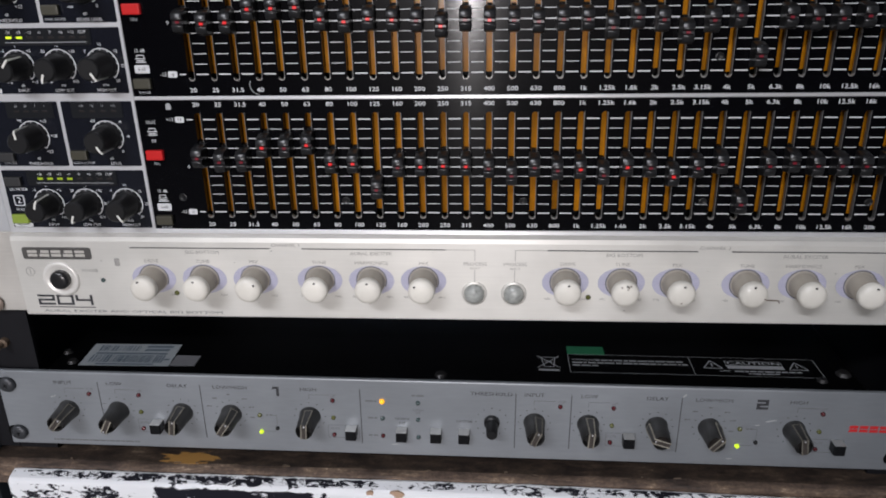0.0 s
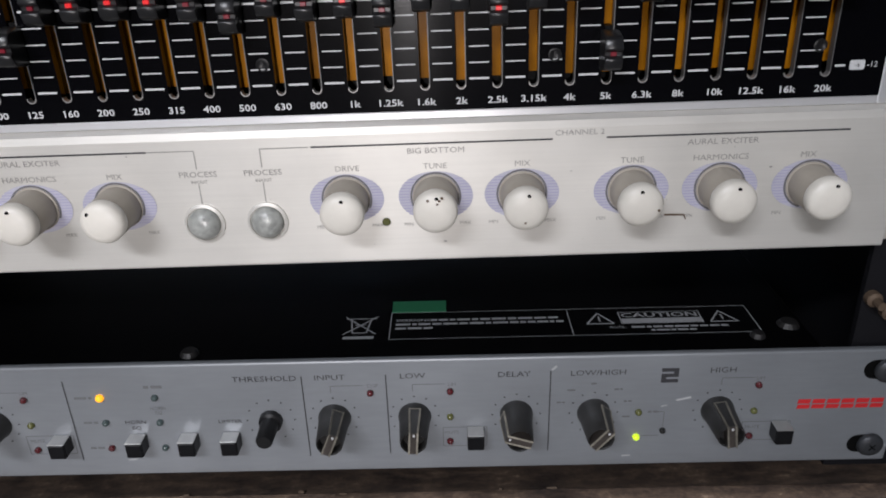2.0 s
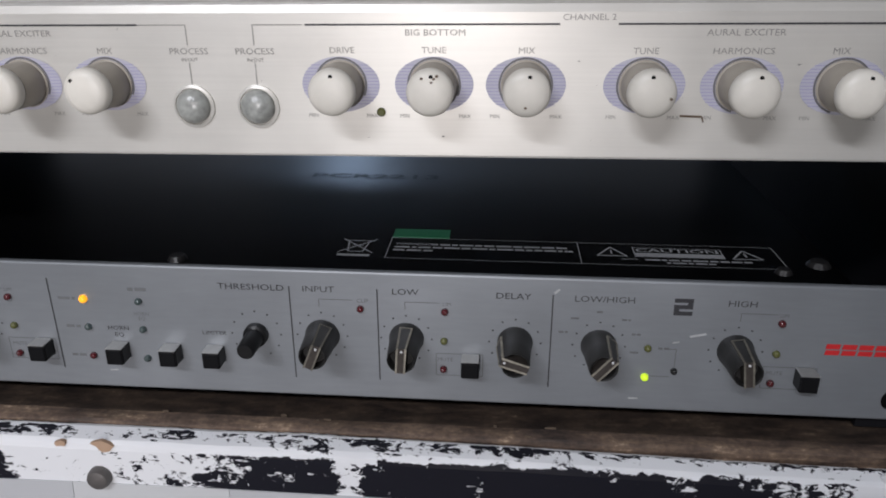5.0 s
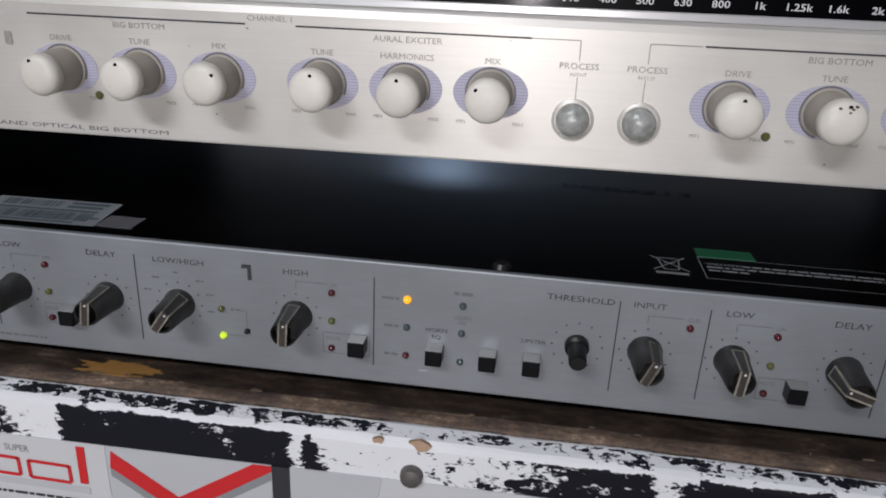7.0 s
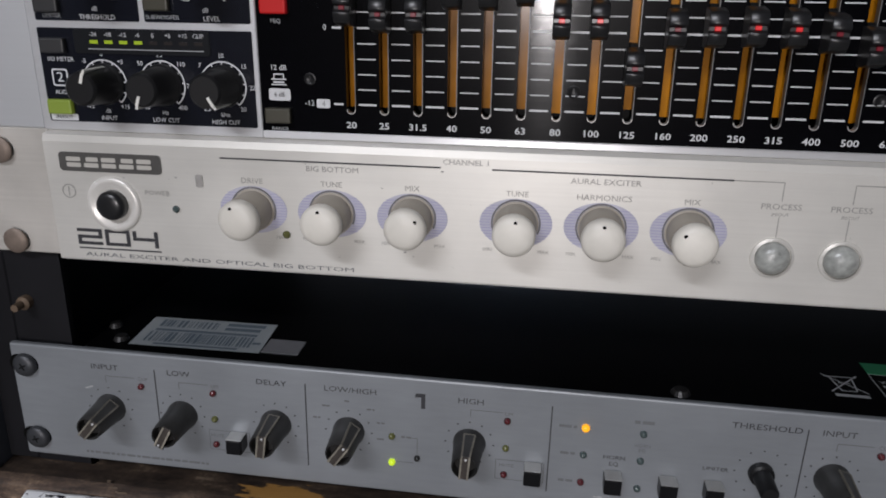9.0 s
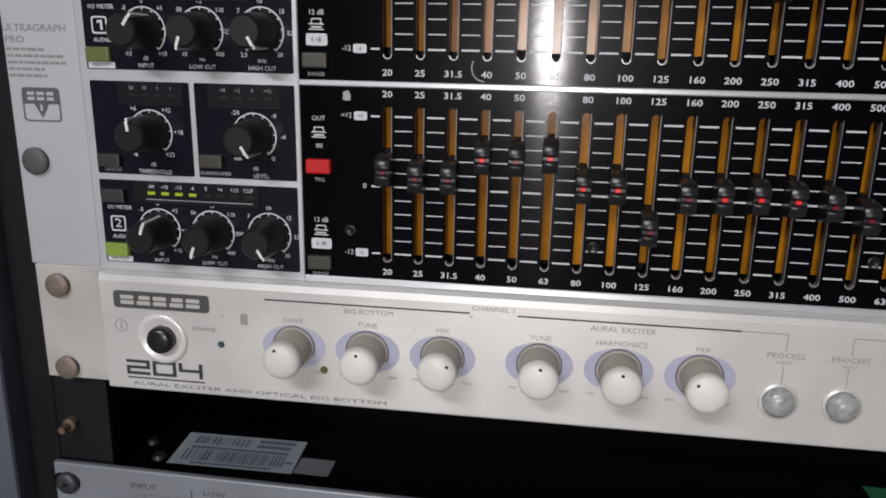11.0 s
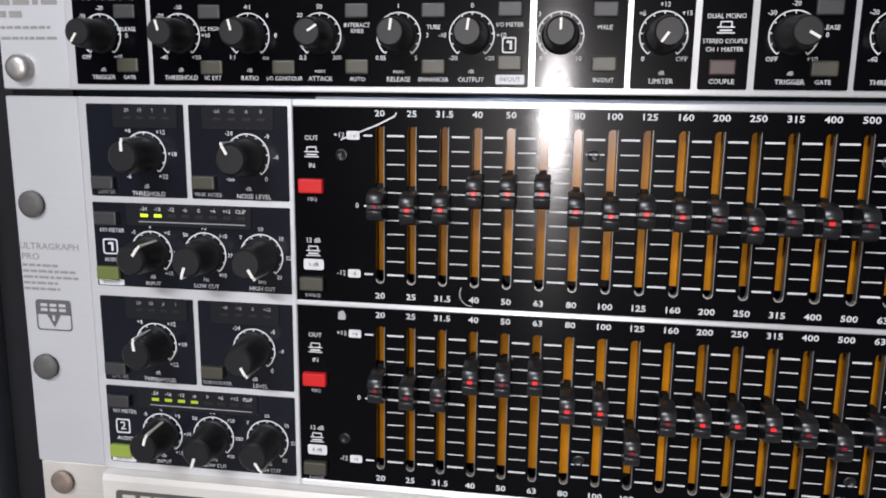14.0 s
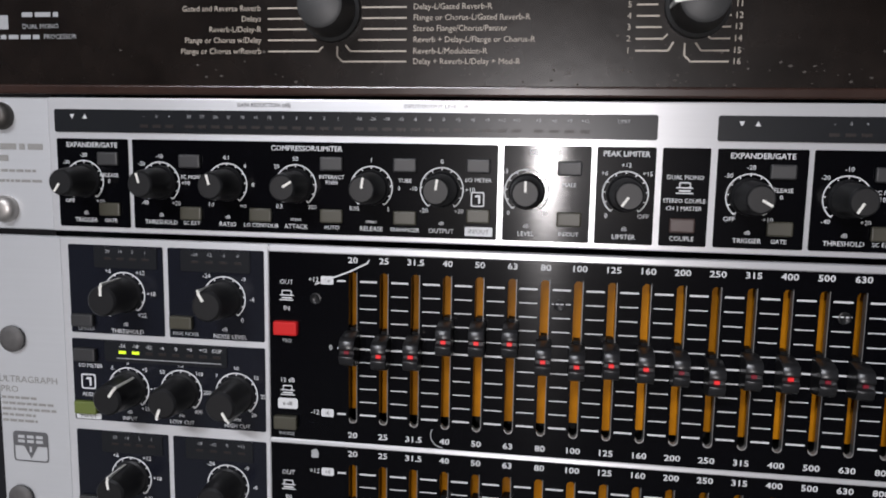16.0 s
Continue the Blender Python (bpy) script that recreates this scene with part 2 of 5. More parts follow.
def worn_wood(name="worn_dark_plywood", lift=1.0):
    """Dark, greasy plywood with a lighter worn lip and one raw orange patch."""
    m = bpy.data.materials.new(name)
    m.use_nodes = True
    nt = m.node_tree
    b = nt.nodes["Principled BSDF"]
    b.inputs["Roughness"].default_value = 0.62
    co = nt.nodes.new("ShaderNodeTexCoord")
    mp = nt.nodes.new("ShaderNodeMapping")
    mp.inputs["Scale"].default_value = (0.34, 1, 1)
    nt.links.new(co.outputs["Object"], mp.inputs[0])
    n1 = nt.nodes.new("ShaderNodeTexNoise")
    n1.inputs["Scale"].default_value, n1.inputs["Detail"].default_value, n1.inputs["Roughness"].default_value = 260, 6, 0.7
    nt.links.new(mp.outputs[0], n1.inputs["Vector"])
    dirt = nt.nodes.new("ShaderNodeTexNoise")
    dirt.inputs["Scale"].default_value, dirt.inputs["Detail"].default_value = 55, 6
    nt.links.new(co.outputs["Object"], dirt.inputs["Vector"])
    grit = nt.nodes.new("ShaderNodeTexNoise")
    grit.inputs["Scale"].default_value, grit.inputs["Detail"].default_value = 700, 3
    nt.links.new(co.outputs["Object"], grit.inputs["Vector"])
    s1 = nt.nodes.new("ShaderNodeMath")
    s1.operation = "MULTIPLY_ADD"
    s1.inputs[1].default_value = 0.75
    nt.links.new(dirt.outputs[0], s1.inputs[0])
    nt.links.new(n1.outputs[0], s1.inputs[2])
    s2 = nt.nodes.new("ShaderNodeMath")
    s2.operation = "MULTIPLY_ADD"
    s2.inputs[1].default_value = 0.35
    nt.links.new(grit.outputs[0], s2.inputs[0])
    nt.links.new(s1.outputs[0], s2.inputs[2])
    s3 = nt.nodes.new("ShaderNodeMath")
    s3.operation = "SUBTRACT"
    s3.inputs[1].default_value = 0.55
    nt.links.new(s2.outputs[0], s3.inputs[0])
    wood = ramp(nt, s3.outputs[0], [(p, tuple(min(0.7, v * lift) for v in c)) for p, c in ((0.26, (0.016, 0.011, 0.009)), (0.46, (0.040, 0.027, 0.020)), (0.64, (0.076, 0.052, 0.036)), (0.80, (0.21, 0.155, 0.11)))])
    # raw patch, an uneven oval on the board
    sep = nt.nodes.new("ShaderNodeVectorMath")
    sep.operation = "SUBTRACT"
    sep.inputs[1].default_value = (-0.143, 0.0, 0.0)
    nt.links.new(co.outputs["Object"], sep.inputs[0])
    sc = nt.nodes.new("ShaderNodeVectorMath")
    sc.operation = "MULTIPLY"
    sc.inputs[1].default_value = (56, 140, 0)
    nt.links.new(sep.outputs[0], sc.inputs[0])
    ln = nt.nodes.new("ShaderNodeVectorMath")
    ln.operation = "LENGTH"
    nt.links.new(sc.outputs[0], ln.inputs[0])
    n2 = nt.nodes.new("ShaderNodeTexNoise")
    n2.inputs["Scale"].default_value, n2.inputs["Detail"].default_value = 240, 5
    nt.links.new(mp.outputs[0], n2.inputs["Vector"])
    add = nt.nodes.new("ShaderNodeMath")
    add.operation = "MULTIPLY_ADD"
    add.inputs[1].default_value = 2.4
    nt.links.new(n2.outputs[0], add.inputs[0])
    nt.links.new(ln.outputs["Value"], add.inputs[2])
    mask = ramp(nt, add.outputs[0], [(0.0, (1, 1, 1)), (0.9, (1, 1, 1)), (1.0, (0, 0, 0))])
    mask.color_ramp.elements[1].position = 0.93
    half = nt.nodes.new("ShaderNodeMath")
    half.operation = "MULTIPLY"
    half.inputs[1].default_value = 0.49
    nt.links.new(add.outputs[0], half.inputs[0])
    nt.links.new(half.outputs[0], mask.inputs[0])
    mx = nt.nodes.new("ShaderNodeMix")
    mx.data_type = "RGBA"
    mx.inputs[7].default_value = (0.43, 0.225, 0.062, 1)
    nt.links.new(mask.outputs[0], mx.inputs[0])
    nt.links.new(wood.outputs[0], mx.inputs[6])
    nt.links.new(mx.outputs[2], b.inputs["Base Color"])
    bp = nt.nodes.new("ShaderNodeBump")
    bp.inputs["Strength"].default_value, bp.inputs["Distance"].default_value = 0.6, 0.0008
    nt.links.new(n1.outputs[0], bp.inputs["Height"])
    nt.links.new(bp.outputs[0], b.inputs["Normal"])
    return m


def peeled_paint():
    """Black paint flaked off over a white ground; the rubbed edge is bare."""
    m = bpy.data.materials.new("flaking_black_over_white_paint")
    m.use_nodes = True
    nt = m.node_tree
    b = nt.nodes["Principled BSDF"]
    co = nt.nodes.new("ShaderNodeTexCoord")
    mp = nt.nodes.new("ShaderNodeMapping")
    mp.inputs["Scale"].default_value = (0.55, 1, 1)
    nt.links.new(co.outputs["Object"], mp.inputs[0])

    def tex(scale, detail, rough=0.6, dist=0.0, source=None):
        n = nt.nodes.new("ShaderNodeTexNoise")
        n.inputs["Scale"].default_value, n.inputs["Detail"].default_value = scale, detail
        n.inputs["Roughness"].default_value, n.inputs["Distortion"].default_value = rough, dist
        nt.links.new((source or mp).outputs["Object" if source else 0], n.inputs["Vector"])
        return n

    def math_(op, a, c, d=None):
        n = nt.nodes.new("ShaderNodeMath")
        n.operation = op
        for k, v in enumerate((a, c, d)):
            if v is None:
                continue
            if isinstance(v, (int, float)):
                n.inputs[k].default_value = v
            else:
                nt.links.new(v, n.inputs[k])
        return n.outputs[0]

    flakes, big, chips = tex(330, 8, 0.68, 0.5), tex(110, 3, 0.5, 0.0, co), tex(700, 5, 0.7, 0.4)
    xyz = nt.nodes.new("ShaderNodeSeparateXYZ")
    nt.links.new(co.outputs["Object"], xyz.inputs[0])
    along = math_("MULTIPLY_ADD", xyz.outputs["X"], 2.0, 0.5)

    def cover_along(stops):
        """How much of the black is gone, along the rail: (millimetres, share)."""
        return ramp(nt, along, [(0.5 + 0.002 * x, (v, v, v)) for x, v in stops]).outputs[0]

    # rubbed bare along the ridge where the top meets the front, and in a thin line along the back edge
    edge = math_("ABSOLUTE", math_("ADD", xyz.outputs["Z"], -0.1094), 0)
    bare = math_("MULTIPLY", math_("MAXIMUM", math_("SUBTRACT", 0.0017, edge), 0.0), 190.0)
    rim = math_("MULTIPLY", math_("MAXIMUM", math_("SUBTRACT", 0.0009, math_("ABSOLUTE", math_("ADD", xyz.outputs["Y"], 0.0126), 0)), 0.0), 330.0)
    front = cover_along(((-238, 0.7), (-205, 0.55), (-186, 0.35), (-176, 0.55), (-161, 0.95), (-154, 0.1), (-106, 0.04), (-97, 0.38), (-90, 0.1), (-74, 0.1), (-70, 0.9), (-66, 0.2), (-58, 0.8),
                         (-30, 0.85), (0, 0.55), (14, 0.4), (36, 0.2), (48, 0.15), (54, 0.75), (62, 0.3), (68, 0.1), (94, 0.06), (97, 0.5), (100, 0.05), (144, 0.08), (164, 0.4), (168, 0.06), (190, 0.3), (210, 0.4), (216, 1.0)))
    top = cover_along(((-238, 0.75), (-190, 0.55), (-120, 0.42), (-50, 0.5), (-25, 0.8), (0, 0.6), (70, 0.52), (120, 0.45), (150, 0.5), (190, 0.25), (222, 0.2), (228, 1.0)))
    on_top = math_("GREATER_THAN", xyz.outputs["Y"], -0.0182)
    share = math_("ADD", math_("MULTIPLY", on_top, top), math_("MULTIPLY", math_("SUBTRACT", 1.0, on_top), front))
    high = math_("MULTIPLY", math_("MAXIMUM", math_("ADD", xyz.outputs["Z"], -0.0985), 0.0), math_("MULTIPLY_ADD", on_top, -10.0, 10.0))
    wear = math_("ADD", math_("ADD", math_("ADD", bare, high), rim), math_("MULTIPLY_ADD", share, 0.52, -0.29))
    level = math_("MULTIPLY", math_("ADD", math_("MULTIPLY_ADD", big.outputs[0], 0.45, math_("MULTIPLY_ADD", chips.outputs[0], 0.55, flakes.outputs[0])), wear), 0.45)
    cover = ramp(nt, level, [(0.0, (0.010, 0.010, 0.016)), (0.5, (0.80, 0.81, 0.83))], True)
    cover.color_ramp.elements[1].position = 0.45
    tint = tex(900, 3)
    b.inputs["Specular IOR Level"].default_value = 0.22
    nt.links.new(cover.outputs[0], b.inputs["Base Color"])
    nt.links.new(math_("MULTIPLY_ADD", tint.outputs[0], 0.3, 0.3), b.inputs["Roughness"])
    bp = nt.nodes.new("ShaderNodeBump")
    bp.inputs["Strength"].default_value, bp.inputs["Distance"].default_value = 0.5, 0.0004
    bp.invert = True
    nt.links.new(cover.outputs[0], bp.inputs["Height"])
    nt.links.new(bp.outputs[0], b.inputs["Normal"])
    return m


wood, lip_wood, peeled = worn_wood(), worn_wood("rubbed_tan_plywood", 2.3), peeled_paint()


# ---- building helpers, all in millimetres ----
def box(bm, x0, x1, y0, y1, z0, z1, bevel=0.0, seg=1):
    r = bmesh.ops.create_cube(bm, size=1.0)
    vs = r["verts"]
    for v in vs:
        v.co = Vector((x0 if v.co.x < 0 else x1, y0 if v.co.y < 0 else y1, z0 if v.co.z < 0 else z1))
    if bevel:
        es = list({e for v in vs for e in v.link_edges})
        bmesh.ops.bevel(bm, geom=es, offset=bevel, segments=seg, affect="EDGES", profile=0.5)
    return bm


def lathe(bm, profile, seg=28, cx=0.0, cz=0.0, squash=1.0):
    """Rings of (radius, y) turned about the y axis, closed at both ends."""
    rings = []
    for r, y in profile:
        rings.append([bm.verts.new((cx + r * math.cos(2 * math.pi * k / seg), y, cz + squash * r * math.sin(2 * math.pi * k / seg))) for k in range(seg)])
    for a, b in zip(rings, rings[1:]):
        for k in range(seg):
            bm.faces.new((a[k], a[(k + 1) % seg], b[(k + 1) % seg], b[k]))
    bm.faces.new(rings[0][::-1])
    bm.faces.new(rings[-1])
    return bm


def prism(bm, outline, y0, y1):
    """An outline of (x, z) pushed from y0 to y1."""
    a = [bm.verts.new((x, y0, z)) for x, z in outline]
    b = [bm.verts.new((x, y1, z)) for x, z in outline]
    n = len(outline)
    bm.faces.new(a)
    bm.faces.new(b[::-1])
    for k in range(n):
        bm.faces.new((a[k], b[k], b[(k + 1) % n], a[(k + 1) % n]))
    return bm


def rounded(x0, x1, z0, z1, r, seg=4):
    out = []
    for cx, cz, a0 in ((x1 - r, z1 - r, 0), (x0 + r, z1 - r, 90), (x0 + r, z0 + r, 180), (x1 - r, z0 + r, 270)):
        for k in range(seg + 1):
            a = radians(a0 + 90 * k / seg)
            out.append((cx + r * math.cos(a), cz + r * math.sin(a)))
    return out


def finish(bm, name, material, smooth=0.0):
    bmesh.ops.recalc_face_normals(bm, faces=bm.faces)
    me = bpy.data.meshes.new(name)
    for v in bm.verts:
        v.co *= S
    bm.to_mesh(me)
    bm.free()
    me.materials.append(material)
    if smooth:
        for p in me.polygons:
            p.use_smooth = True
        me.set_sharp_from_angle(angle=radians(smooth))
    return me


def put(name, me, parent, x=0.0, y=0.0, z=0.0, spin=0.0, label=""):
    """A mesh under a thing or part, at millimetres from its parent; spin: degrees clockwise as seen from the front."""
    ob = new(name, me)
    ob.parent = parent
    ob.location = (x * S, y * S, z * S)
    ob.rotation_euler = (0, radians(spin), 0)
    if label:
        ob["label"] = label
    return ob


def part(name, bm, material, parent, label="", smooth=0.0):
    return put(name, finish(bm, name, material, smooth), parent, label=label)


def thing(name, label, category, at=(0, 0, 0), tilt=0.0):
    ob = new(name)
    ob.empty_display_size = 0.01
    ob.location = [v * S for v in at]
    ob.rotation_euler = (0, radians(tilt), 0)
    return tagged(ob, label, category)


LETTERS = {}


def words(parent, text, x, z, h, material, align="CENTER", y=-0.12, wide=1.0, flat=False, bold=0.0, name="lettering"):
    """Printed words whose capitals are h high; flat: printed on an upward face, with z as the depth."""
    if h < 1.5 and material.name.startswith("white_print"):
        h, bold = h * 1.08, max(bold, 0.006)
    key = (text, align, round(h, 2), material.name, wide, bold)
    if key not in LETTERS:
        cu = bpy.data.curves.new("lettering", "FONT")
        cu.body, cu.size, cu.align_x, cu.align_y = text, h / 0.70 * S, align, "CENTER"
        cu.resolution_u, cu.offset, cu.space_character = 2, bold * h * S, 1.0
        tmp = bpy.data.objects.new("lettering", cu)
        me = bpy.data.meshes.new_from_object(tmp)
        bpy.data.objects.remove(tmp)
        for v in me.vertices:
            v.co.x *= wide
        me.materials.clear()
        me.materials.append(material)
        LETTERS[key] = me
    ob = new(name, LETTERS[key])
    ob.parent = parent
    if flat:
        ob.location = (x * S, z * S, y * S)
    else:
        ob.location = (x * S, y * S, z * S)
        ob.rotation_euler = (radians(90), 0, 0)
    return ob


SEGMENTS = {"0": "abcdef", "1": "bc", "2": "abged", "4": "fgbc"}


def block_digits(parent, text, x, z, w, h, t, material, y, gap=1.0):
    """Squared, wide figures, each cut from flat strokes t thick; x is the left edge, z the foot."""
    for n, ch in enumerate(text):
        bm = bmesh.new()
        x0 = x + n * (w + gap)
        x1, zm = x0 + w, z + h * 0.5
        cut = {"a": (x0, x1, z + h - t, z + h), "d": (x0, x1, z, z + t), "g": (x0, x1, zm - t / 2, zm + t / 2), "f": (x0, x0 + 1.2 * t, zm, z + h),
               "b": (x1 - 1.2 * t, x1, zm, z + h), "e": (x0, x0 + 1.2 * t, z, zm), "c": (x1 - 1.2 * t, x1, z, zm)}
        for k, s in enumerate(SEGMENTS[ch]):
            a, b, c, d = cut[s]
            yy = y - 0.001 * k
            bm.faces.new([bm.verts.new(v) for v in ((a, yy, c), (b, yy, c), (b, yy, d), (a, yy, d))])
        part("lettering", bm, material, parent)


def bars(parent, x0, x1, z, h, material, y=-0.12, flat=False, seed=1, name="unreadable_print"):
    """A line of print too small to read, as a row of plain bars."""
    rnd = random.Random(seed)
    bm = bmesh.new()
    x = x0
    while x < x1 - h:
        w = min(h * rnd.uniform(1.0, 4.2), x1 - x)
        if flat:
            vs = [bm.verts.new(c) for c in ((x, z - h / 2, y), (x + w, z - h / 2, y), (x + w, z + h / 2, y), (x, z + h / 2, y))]
        else:
            vs = [bm.verts.new(c) for c in ((x, y, z - h / 2), (x + w, y, z - h / 2), (x + w, y, z + h / 2), (x, y, z + h / 2))]
        bm.faces.new(vs)
        x += w + h * 0.55
    return part(name, bm, material, parent)


def rect(bm, x0, x1, z0, z1, y=-0.12):
    vs = [bm.verts.new(c) for c in ((x0, y, z0), (x1, y, z0), (x1, y, z1), (x0, y, z1))]
    return bm.faces.new(vs)


def arc(bm, r, w, a0, a1, y=-0.12, n=30):
    """A ring piece; angles in degrees clockwise from straight up."""
    prev = None
    for k in range(n + 1):
        a = radians(a0 + (a1 - a0) * k / n)
        p = [bm.verts.new((q * math.sin(a), y, q * math.cos(a))) for q in (r - w / 2, r + w / 2)]
        if prev:
            bm.faces.new((prev[0], p[0], p[1], prev[1]))
        prev = p


def dial(r, w, ticks=11, a0=-140, a1=140, tick=1.1):
    bm = bmesh.new()
    arc(bm, r, w, a0, a1)
    for k in range(ticks):
        a = radians(a0 + (a1 - a0) * k / (ticks - 1))
        d, s = Vector((math.sin(a), 0, math.cos(a))), Vector((math.cos(a), 0, -math.sin(a))) * w * 0.5
        q0, q1 = d * (r - tick * 0.9), d * (r + 0.05)
        bm.faces.new([bm.verts.new(tuple(q + Vector((0, -0.12, 0)))) for q in (q0 - s, q0 + s, q1 + s, q1 - s)])
    return bm


def screw(bm, r, proud, cross=True):
    """A pan head with a cross slot, on the front plane."""
    lathe(bm, [(r, 0.0), (r, -proud * 0.45), (r * 0.86, -proud * 0.8), (r * 0.5, -proud)], 20)
    return bm


def rack_screws(parent, places, head=steel, r=3.5, seated=False, proud=2.2):
    """Screw heads, each in a long oval cut of the ear."""
    for x, z, dx in places:
        cut = bmesh.new()
        q = r * 0.8 if seated else r * 0.84
        reach = 0 if seated else 1.9
        prism(cut, rounded(-q - reach, q + reach, -q, q, q - 0.05, 6), -0.06, 1.2)
        c = put("slot_cut", finish(cut, "slot_cut", slot_dark), parent, x - (0 if seated else dx), 0, z)
        bm = bmesh.new()
        screw(bm, r, proud)
        h = put("screw", finish(bm, "screw", head, 40), c, 0 if seated else dx, -0.4, 0)
        if proud < 2.0:
            continue
        x0 = bmesh.new()
        box(x0, -1.5, 1.5, -2.28, -1.9, -0.25, 0.25)
        box(x0, -0.25, 0.25, -2.28, -1.9, -1.5, 1.5)
        put("slot", finish(x0, "slot", slot_dark), c, 0 if seated else dx, -0.4, 0, 35 + 40 * math.sin(x + z))


# ---- room ----
def slab(name, x0, x1, y0, y1, z0, z1, material):
    bm = bmesh.new()
    box(bm, x0 * 1000, x1 * 1000, y0 * 1000, y1 * 1000, z0 * 1000, z1 * 1000)
    return tagged(new(name, finish(bm, name, material)), kind="structure")


slab("floor", -2.2, 2.2, -3.4, 1.3, -0.45, -0.35, floor_tile)
slab("ceiling", -2.2, 2.2, -3.4, 1.3, 2.05, 2.15, wall_paint)
slab("wall_north", -2.2, 2.2, 1.2, 1.3, -0.35, 2.05, wall_paint)
# unseen wall, made dark so that the black panels mirror little light
slab("wall_south", -2.2, 2.2, -3.4, -3.3, -0.35, 2.05, unseen_dark_wall)
slab("wall_west", -2.2, -2.1, -3.3, 1.2, -0.35, 2.05, wall_paint)
slab("wall_east", 2.1, 2.2, -3.3, 1.2, -0.35, 2.05, wall_paint)

TILT = 0.53  # the case and the lowest unit lean down to the right
PIVOT = (-3.0, 0.0, 142.6)

# ---- rack case ----
case = thing("rack_case", "open wooden equipment rack case with flaking black-and-white painted front edge", "rack case", (0, 0, 0), TILT)
bm = bmesh.new()
box(bm, -262, 262, -4, 330, 100, 112.2)
floor_board = part("floor_board", bm, wood, case, "dark worn plywood board with a raw orange patch")
bm = bmesh.new()
rings = []
for k in range(61):
    x = -262.0 + 512.0 * k / 60
    w = lambda s: 0.55 * noise.noise(Vector((x * 0.045, s, 7.0)))
    rings.append([bm.verts.new(c) for c in ((x, -11.3, 101), (x, -11.3 + 0.2 * w(1), 112.6 + w(2) * 0.5), (x, -10.6, 113.2 + w(2) * 0.6), (x, -5.6 + w(3), 113.5 + w(4) * 0.5), (x, -4.1, 112.3))])
for a, b in zip(rings, rings[1:]):
    for k in range(4):
        bm.faces.new((a[k], a[k + 1], b[k + 1], b[k]))
part("board_lip", bm, lip_wood, case, "rubbed tan lip of the board", 40)
lip_chip = mat("torn_wood_fibre", (0.10, 0.072, 0.05), 0.8, grain=0.5, grain_scale=500, bump=0.3)
rnd = random.Random(314)
for k in range(20):
    cx, cy = rnd.uniform(-230, 236), rnd.choice((-4.6, -5.2, -6.0, -8.5, -10.3)) + rnd.uniform(-0.5, 0.5)
    long, high = rnd.choice((0.6, 0.9, 1.4, 2.2)), rnd.uniform(0.15, 0.4)
    bm = bmesh.new()
    ring = [(cx + long * rnd.uniform(0.5, 1.1) * math.cos(a * 0.9), cy + high * rnd.uniform(0.4, 1.3) * math.sin(a * 0.9)) for a in range(7)]
    low, top = [bm.verts.new((x, y, 112.4)) for x, y in ring], [bm.verts.new((x, y, 113.75 + rnd.uniform(0.0, 0.3))) for x, y in ring]
    bm.faces.new(top)
    for a in range(7):
        bm.faces.new((low[a], low[(a + 1) % 7], top[(a + 1) % 7], top[a]))
    part("wood_splinter", bm, lip_chip, case)
# front rail: flat front, slightly sloping rounded top
bm = bmesh.new()
section = [(-11.5, 111.6), (-13.0, 112.0), (-18.3, 110.6), (-19.6, 109.4), (-20.0, 107.5), (-20.0, -30.0), (-11.5, -30.0)]
rings = []
N = 60
for k in range(N + 1):
    x = -238.0 + 468.0 * k / N
    end = 1.0 if 0 < k < N else 0.0
    sag = min(1.0, max(0.0, (x - 60.0) / 130.0))  # the rail sinks and stands off towards its end
    rings.append([bm.verts.new((x, y - (1.6 * sag if y > -14 else 0.0) + (0.35 * noise.noise(Vector((x * 0.05, y, 3.0))) if z > 100 else 0.0) - (0 if end else -0.8),
                                z - (1.6 * sag if z > 100 else 0.0) + (0.45 * noise.noise(Vector((x * 0.06, z * 0.1, 1.0))) if z > 100 else 0.0) - (0 if end else 0.7))) for y, z in section])
for a, b in zip(rings, rings[1:]):
    n = len(section)
    for k in range(n):
        bm.faces.new((a[k], a[(k + 1) % n], b[(k + 1) % n], b[k]))
bm.faces.new(rings[0])
bm.faces.new(rings[-1][::-1])
rail = part("front_rail", bm, peeled, case, "front rail with black paint flaking off white")
# bare wood chips on the ridge
flake_white = mat("loose_white_paint", (0.74, 0.75, 0.77), 0.5, grain=0.15, grain_scale=200, bump=0.2, blotch=0.12, blotch_scale=60)
raw_chip = mat("raw_wood_chip", (0.46, 0.31, 0.21), 0.8, grain=0.3, grain_scale=300, bump=0.3)
for cx, cz, r in ((-26.5, 110.0, 3.0), (-41.0, 110.2, 1.8)):
    bm = bmesh.new()
    rnd = random.Random(int(r * 10))
    prism(bm, [(cx + 1.2 * r * rnd.uniform(0.55, 1.3) * math.cos(a * 0.57), cz - 0.6 + 0.75 * r * rnd.uniform(0.5, 1.2) * math.sin(a * 0.57)) for a in range(11)], -20.3, -19.0)
    part("bare_chip", bm, raw_chip, case, "bare tan wood chip")
bm = bmesh.new()
bolt_brown = mat("dull_brown_bolt", (0.13, 0.12, 0.115), 0.5, 0.3, grain=0.5, grain_scale=400, bump=0.3)
lathe(bm, [(4.0, -19.5), (3.9, -21.8), (3.4, -23.0), (1.8, -23.6)], 24, -29.5, 97.2)
part("bolt", bm, bolt_brown, case, "dull brown-grey bolt head", 40)
